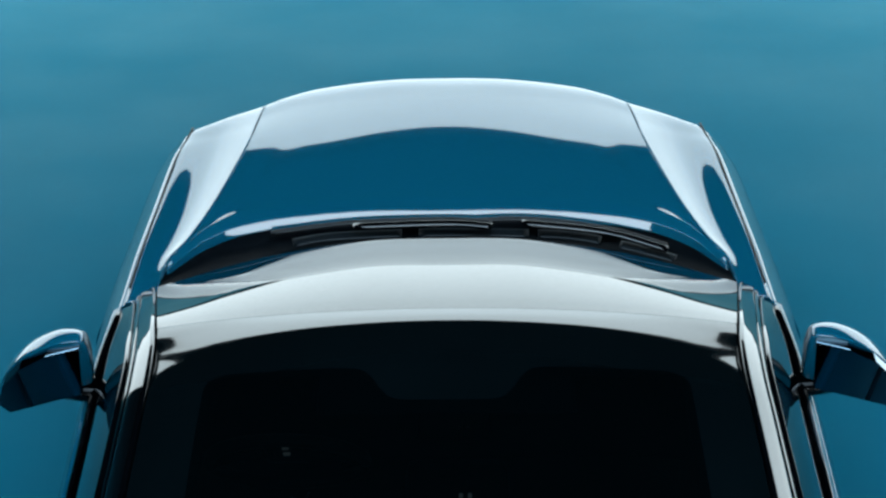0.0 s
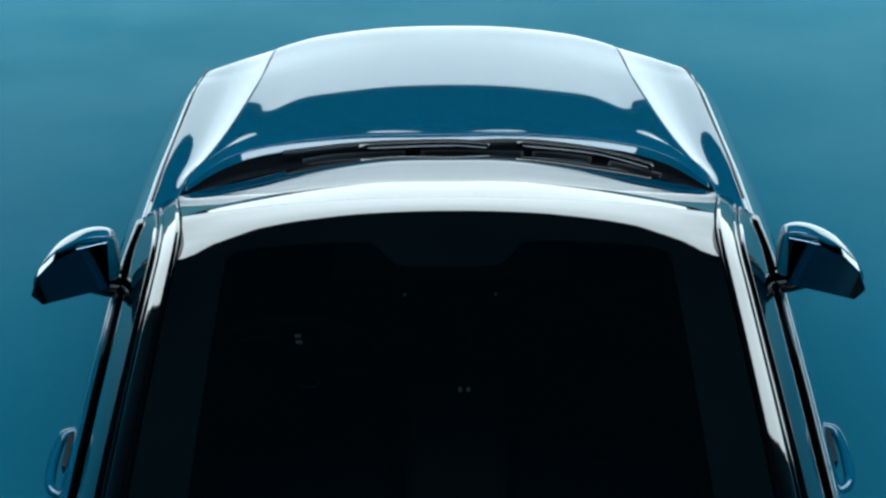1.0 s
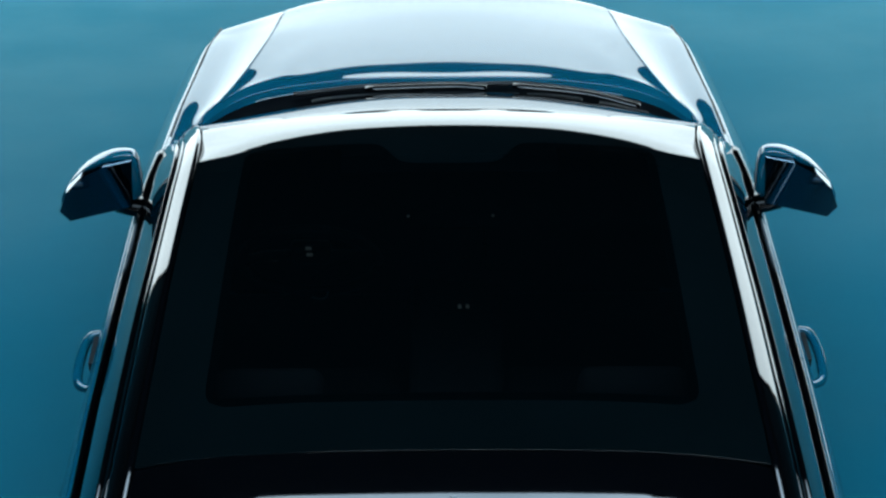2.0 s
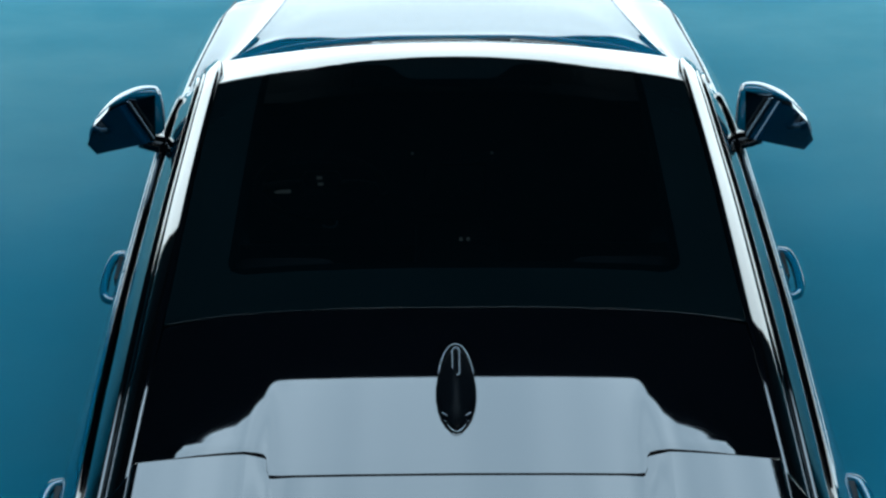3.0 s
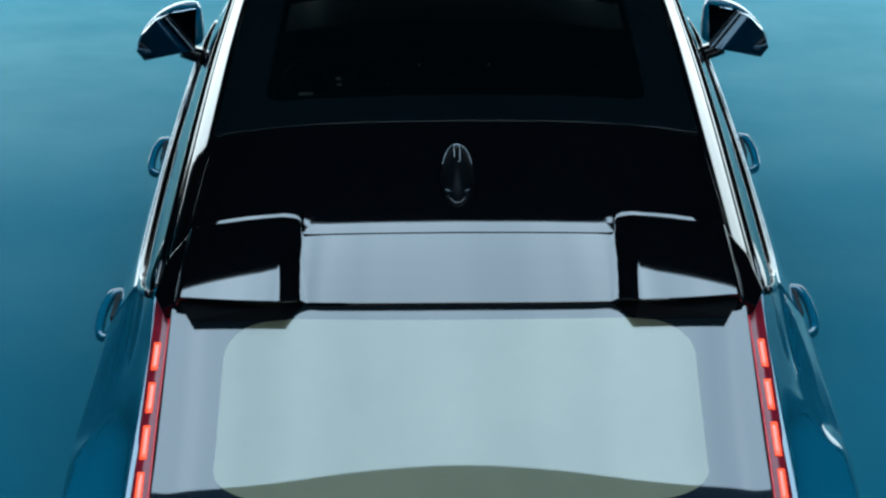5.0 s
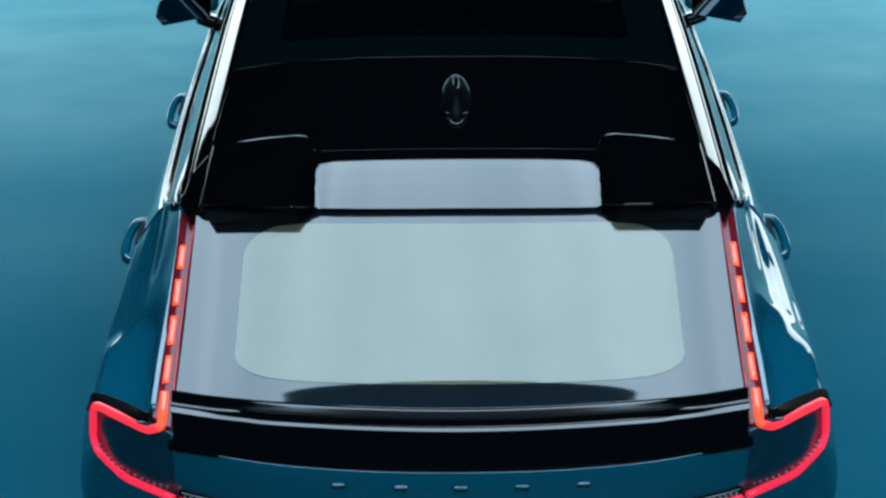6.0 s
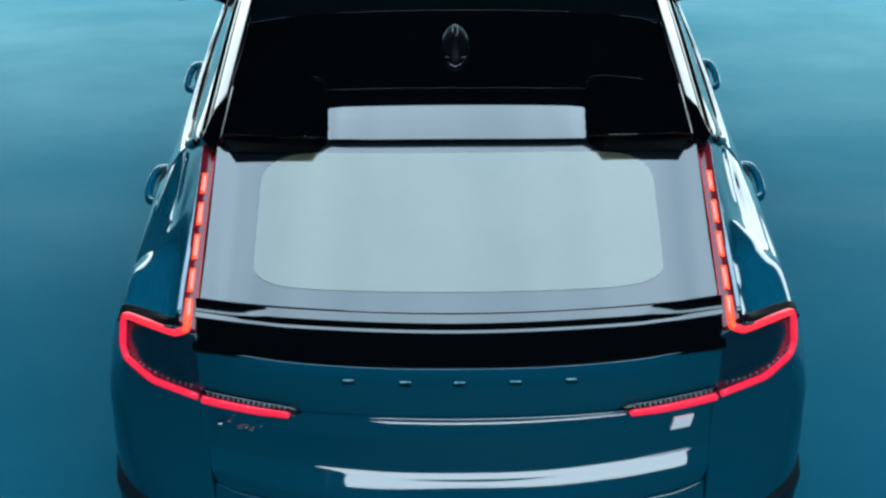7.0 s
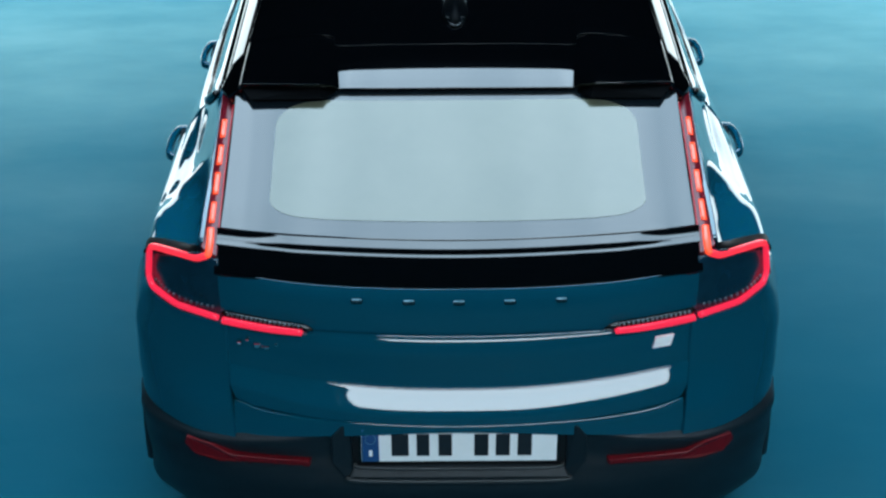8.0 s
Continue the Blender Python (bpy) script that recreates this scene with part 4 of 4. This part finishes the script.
part("plate_rim", block(-.266, .266, -2.206, -2.200, .602, .723, .002), GLOSS_BLACK, plate)
part("plate", block(-.26, .26, -2.212, -2.206, .608, .718, .002), PLATE_WHITE, plate)
part("blue_band", block(-.258, -.213, -2.2145, -2.2118, .610, .716, .0008), PLATE_BLUE, plate)
sweep("ring_mark", [(-.2355 + .014 * math.cos(t), -2.2152, .684 + .016 * math.sin(t)) for t in np.linspace(0, 2 * math.pi, 17)], .0012, .0008, PLATE_RING, plate, n=40, up=(0, 1, 0))
part("bar", block(-.240, -.231, -2.2155, -2.2140, .628, .648, .0006), PLATE_WHITE, plate)
for x0, w in ((-.180, .046), (-.113, .034), (-.055, .036), (.040, .038), (.097, .038), (.155, .038)):
    part("bar", block(x0, x0 + w, -2.2145, -2.2118, .628, .698, .0008), PLATE_INK, plate)

# badges and letters as plain shapes
for k in range(5):
    x = (-.262, -.128, .0, .130, .262)[k]
    y = -2.160 + .16 * x * x
    part("badge_mark", block(x - .015, x + .015, y - .0015, y + .014, 1.0635, 1.0765, .004), LETTER, tailgate, "small dull metal letter mark")
part("badge_plate", poly_prism([(.507, -2.1325, .911), (.557, -2.117, .911), (.565, -2.1135, .942), (.515, -2.129, .942)], [(.507, -2.112, .911), (.557, -2.097, .911), (.565, -2.094, .942), (.515, -2.108, .942)], .001), PLATE_WHITE, tailgate, "small white slanted badge")
for x, z, w in ((-.575, .930, .006), (-.553, .940, .004), (-.528, .925, .008), (-.514, .922, .003), (-.502, .919, .006), (-.477, .930, .004)):
    y = -2.1275 - .075 * (x + .575)
    part("badge_mark", block(x - w, x + w, y, y + .02, z - w * .8, z + w * .8, .0015), CHROME, tailgate, "small bright metal letter mark")

# red reflectors in the bumper
for s in (1, -1):
    front = [(.400, -2.212, .594), (.58, -2.200, .602), (.640, -2.190, .596), (.715, -2.164, .602), (.742, -2.150, .630), (.735, -2.153, .652), (.66, -2.184, .646), (.61, -2.196, .622), (.400, -2.213, .610)]
    part("reflector", poly_prism([(s * x, y, z) for x, y, z in front], [(s * x * .97, y + .06, z) for x, y, z in front], .002), REFLECTOR, car, "red bumper reflector")

# door handles
for s, doors in ((1, 0), (-1, 1)):
    for y0, x0, z0, door in ((-.140, .932, .955, front_doors[doors]), (-1.050, .908, 1.008, rear_doors[doors])):
        h = sweep("door_handle", [(s * (x0 - .030), y0 + .088, z0 + .014), (s * (x0 - .004), y0 + .074, z0 + .012), (s * (x0 + .008), y0 + .03, z0 + .006), (s * (x0 + .010), y0 - .03, z0 - .002), (s * (x0 + .002), y0 - .074, z0 - .008), (s * (x0 - .030), y0 - .094, z0 - .010)], .010, .013, PAINT, door, n=30, label="teal pull handle", taper=[.7, 1.0, 1.1, 1.2, 1.2, .7])
        part("handle_cup", poly_prism([(s * (x0 - .014), y0 + .075, z0 + .018), (s * (x0 - .014), y0 - .02, z0 + .012), (s * (x0 - .012), y0 - .02, z0 - .018), (s * (x0 - .012), y0 + .06, z0 - .012)], [(s * (x0 - .03), y0 + .075, z0 + .018), (s * (x0 - .03), y0 - .02, z0 + .012), (s * (x0 - .03), y0 - .02, z0 - .018), (s * (x0 - .03), y0 + .075, z0 - .012)], .003), MATTE_BLACK, h)

# side mirrors
for s in (1, -1):
    arm = sweep("side_mirror", [(s * .842, .36, 1.060), (s * .875, .35, 1.075), (s * .91, .34, 1.095)], .035, .022, GLOSS_BLACK, car, n=12, label="teal side mirror on a black arm")
    rows = []
    for f, (x, y, z, h, d) in enumerate([(.830, .364, 1.184, .064, .030), (.846, .362, 1.184, .082, .075), (.900, .356, 1.178, .084, .098), (.960, .349, 1.162, .074, .098), (1.005, .344, 1.140, .058, .085), (1.032, .341, 1.122, .040, .060), (1.044, .340, 1.114, .022, .028)]):
        rows.append([(s * x, y - .045 + d * 1.05 * max(0, math.cos(a)) - .010 * max(0, -math.cos(a)), z + .008 + h * math.sin(a) * (0.82 if math.sin(a) < 0 else 0.98)) for a in np.linspace(0, 2 * np.pi, 17)])
    mg = grid_of(rows, 30, 48)
    nu, nv = mg.shape[:2]
    idx = np.arange(nu * nv).reshape(nu, nv)
    faces = [(idx[i, j], idx[i + 1, j], idx[i + 1, j + 1], idx[i, j + 1]) for i in range(nu - 1) for j in range(nv - 1)]
    faces += [tuple(idx[0, :-1]), tuple(idx[-1, :-1])]
    cap = mesh_object("mirror_cap", mg.reshape(-1, 3), faces, PAINT, arm, "glossy teal mirror cap")
    bm = bmesh.new()
    bm.from_mesh(cap.data)
    bmesh.ops.remove_doubles(bm, verts=bm.verts[:], dist=0.0004)
    bmesh.ops.recalc_face_normals(bm, faces=bm.faces[:])
    bm.to_mesh(cap.data)
    bm.free()
    face = [(x, .300 - .26 * (x - .852), z) for x, z in ((.840, 1.262), (.915, 1.256), (.976, 1.230), (1.020, 1.187), (1.043, 1.132), (1.022, 1.094), (.858, 1.110))]
    part("mirror_glass", poly_prism([(s * x, y, z) for x, y, z in face], [(s * x, y + .035, z) for x, y, z in face], .002), MIRROR, arm, "mirror glass")

# grille pieces on the cowl
for x0, x1 in ((-.41, -.12), (-.075, .22), (.245, .41), (.46, .60)):
    sweep("cowl_grille", [(x, .908 - .10 * x * x - .42 * max(0, abs(x) - .3) ** 1.5, 1.058 - .01 * abs(x)) for x in np.linspace(x0, x1, 5)], .017, .004, GRILLE, bpy.data.objects["cowl_tray"], n=16, label="dark grey grille piece")

# wipers
for pts in ([(-.47, .90, 1.068), (-.25, .925, 1.080), (0, .925, 1.088), (.12, .91, 1.090)], [(-.05, .905, 1.088), (.2, .925, 1.088), (.42, .90, 1.075), (.58, .84, 1.066)]):
    w = sweep("wiper", pts, .009, .007, MATTE_BLACK, car, n=24, label="black windscreen wiper")
    sweep("wiper_arm", [(x, y - .02, z + .006) for x, y, z in pts[1:]], .012, .006, GLOSS_BLACK, w, n=16)


# wheels
def wheel(s, y):
    w = tagged(new("wheel"), "black tyre on a dark alloy rim")
    w.parent = car
    w.location = (s * .80, y, .355)
    bm = bmesh.new()
    n, prof = 40, [(-.115, .25), (-.12, .30), (-.11, .345), (-.08, .355), (.08, .355), (.11, .345), (.12, .30), (.115, .25)]
    ring = [[bm.verts.new((px, r * math.cos(2 * math.pi * k / n), r * math.sin(2 * math.pi * k / n))) for px, r in prof] for k in range(n)]
    for k in range(n):
        for j in range(len(prof)):
            bm.faces.new((ring[k][j], ring[(k + 1) % n][j], ring[(k + 1) % n][(j + 1) % 8], ring[k][(j + 1) % 8]))
    part("tyre", bm, RUBBER, w, "", True)
    bm = bmesh.new()
    for k in range(5):
        a = 2 * math.pi * k / 5
        ret = bmesh.ops.create_cube(bm, size=1.0)
        for v in ret["verts"]:
            v.co = Vector((s * .085 + v.co.x * .03, v.co.y * .06, .13 + v.co.z * .24))
            v.co.rotate(Euler((a, 0, 0)))
    bmesh.ops.create_cone(bm, cap_ends=True, segments=32, radius1=.25, radius2=.25, depth=.05, matrix=Matrix.Translation((s * .04, 0, 0)) @ Matrix.Rotation(math.pi / 2, 4, "Y"))
    part("rim", bm, GREY_PLASTIC, w)


for s in (1, -1):
    for y in (1.35, -1.352):
        wheel(s, y)

# black arch trims, panels behind the front wheels and rocker trims
def arch(s, y, inward=0.0):
    bm = bmesh.new()
    rings = []
    for k in range(29):
        a = math.pi * (k / 28 * 1.06 - .03)
        rings.append([bm.verts.new((s * (x - inward), y + r * math.cos(a), .355 + r * math.sin(a))) for x, r in ((.84, .385), (.930, .385), (.937, .395), (.936, .445), (.925, .455), (.84, .455))])
    for p, q in zip(rings, rings[1:]):
        for e in range(6):
            bm.faces.new((p[e], q[e], q[(e + 1) % 6], p[(e + 1) % 6]))
    bm.faces.new(rings[0])
    bm.faces.new(rings[-1][::-1])
    bmesh.ops.recalc_face_normals(bm, faces=bm.faces[:])
    return bm


for s in (1, -1):
    for y in (1.35, -1.352):
        part("wheel_arch", arch(s, y, .042 if y > 0 else 0.0), CLADDING, car, "grained black wheel arch trim")
    part("fender_panel", block(min(s * .86, s * .924), max(s * .86, s * .924), .640, .960, .26, .72, .012), PAINT, car)
    part("rocker_trim", block(min(s * .80, s * .905), max(s * .80, s * .905), -.90, .92, .20, .31, .02), CLADDING, car, "grained black rocker trim")

# the closed inner body below the panels: engine bay, floor pan and luggage floor
part("engine_bay", poly_prism([(-.70, 1.9, .70), (-.70, .72, .98), (.70, .72, .98), (.70, 1.9, .70)], [(-.68, 1.9, .22), (-.68, .72, .22), (.68, .72, .22), (.68, 1.9, .22)]), MATTE_BLACK, car, "black engine bay liner")
part("floor_pan", block(-.78, .78, -1.32, .72, .22, .42, .01), MATTE_BLACK, car, "black floor pan")
part("luggage_floor", poly_prism([(-.70, -1.30, 1.02), (-.60, -2.02, 1.05), (.60, -2.02, 1.05), (.70, -1.30, 1.02)], [(-.68, -1.3, .22), (-.60, -2.05, .40), (.60, -2.05, .40), (.68, -1.3, .22)]), MATTE_BLACK, car, "black luggage floor")

# the cabin under the tinted roof: dashboard, wheel, console and seats
dashboard = shell("dashboard", grid_of(symmetric([
    [(0, .70, 1.03), (.3, .69, 1.03), (.6, .62, 1.02), (.70, .56, 1.00)], [(0, .52, 1.04), (.3, .52, 1.045), (.6, .47, 1.03), (.70, .42, 1.00)],
    [(0, .38, 1.02), (.3, .39, 1.03), (.6, .36, 1.01), (.70, .33, .98)], [(0, .34, .94), (.3, .36, .95), (.6, .34, .94), (.70, .31, .92)], [(0, .40, .72), (.3, .42, .72), (.6, .40, .72), (.70, .38, .72)]]), 24, 41), CABIN, car, thick=.02, label="black soft dashboard")
# vent edges glow to imitate their glint; they are no lamps
for x in (-.113, .124):
    part("air_vent", block(x - .004, x + .004, .360, .366, 1.018, 1.024, .001), SPECK_GLOW, dashboard, "small vent edge, its glint put in as a faint glow")
part("centre_screen", block(-.075, .105, .338, .350, .88, 1.00, .006), BLACK_GLASS, dashboard, "black glass centre screen")
console = part("centre_console", block(-.11, .15, -.45, .36, .42, .80, .03), CABIN, car, "black centre console")
# small glowing specks added on the console
for x in (.030, .052):
    part("glow_speck", block(x - .005, x + .005, .222, .234, .798, .806, .001), SPECK_GLOW, console)
wheel_hub = part("steering_wheel", block(-.425, -.315, .165, .205, 1.005, 1.075, .015), CABIN, car, "black steering wheel with added glowing specks", True)
sweep("rim", [(-.37 + .180 * math.cos(t), .150 - .07 * math.sin(t), 1.035 + .165 * math.sin(t)) for t in np.linspace(0, 2 * math.pi, 25)], .014, .014, CABIN, wheel_hub, n=72, up=(0, 1, .4))
for sx in (-1, 1):
    sweep("spoke", [(-.37 + sx * .05, .175, 1.04), (-.37 + sx * .12, .165, 1.045), (-.37 + sx * .175, .150, 1.04)], .018, .008, CABIN, wheel_hub, n=8)
# glowing specks added on the hub
for x, z in ((-.374, 1.072), (-.372, 1.050)):
    part("glow_speck", block(x - .008, x + .008, .160, .166, z - .004, z + .004, .001), SPECK_GLOW, wheel_hub)
sweep("spoke_edge", [(-.372, .135, .925), (-.355, .130, .922), (-.335, .132, .924), (-.328, .140, .938)], .0022, .0022, BADGE, wheel_hub, n=14, label="thin metal spoke edge")
# the pull's chrome glint is given as emission
pull = part("door_pull", block(-.515, -.468, .228, .246, .972, .980, .002), SPECK_GLOW, car, "thin door pull, its chrome glint put in as a faint glow")


def seat(name, x0, x1, y, label):
    ob = part(name, block(x0, x1, y - .24, y + .28, .46, .72, .05, 3), SEAT_CLOTH, car, label, True)
    part("backrest", poly_prism([(x0 + .02, y - .20, .66), (x1 - .02, y - .20, .66), (x1 - .02, y - .34, .66), (x0 + .02, y - .34, .66)], [(x0 + .04, y - .36, 1.18), (x1 - .04, y - .36, 1.18), (x1 - .04, y - .46, 1.18), (x0 + .04, y - .46, 1.18)], .04), SEAT_CLOTH, ob, "", True)
    n = 1 if x1 - x0 < .7 else 3
    for k in range(n):
        xm = x0 + (x1 - x0) * (k + .5) / n
        part("headrest", block(xm - .12, xm + .12, y - .48, y - .38, 1.20, 1.36, .035, 3), SEAT_CLOTH, ob, "", True)


seat("front_seat", -.64, -.14, -.18, "dark cloth front seat")
seat("front_seat", .14, .64, -.18, "dark cloth front seat")
seat("rear_bench", -.66, .66, -.88, "dark cloth rear bench")
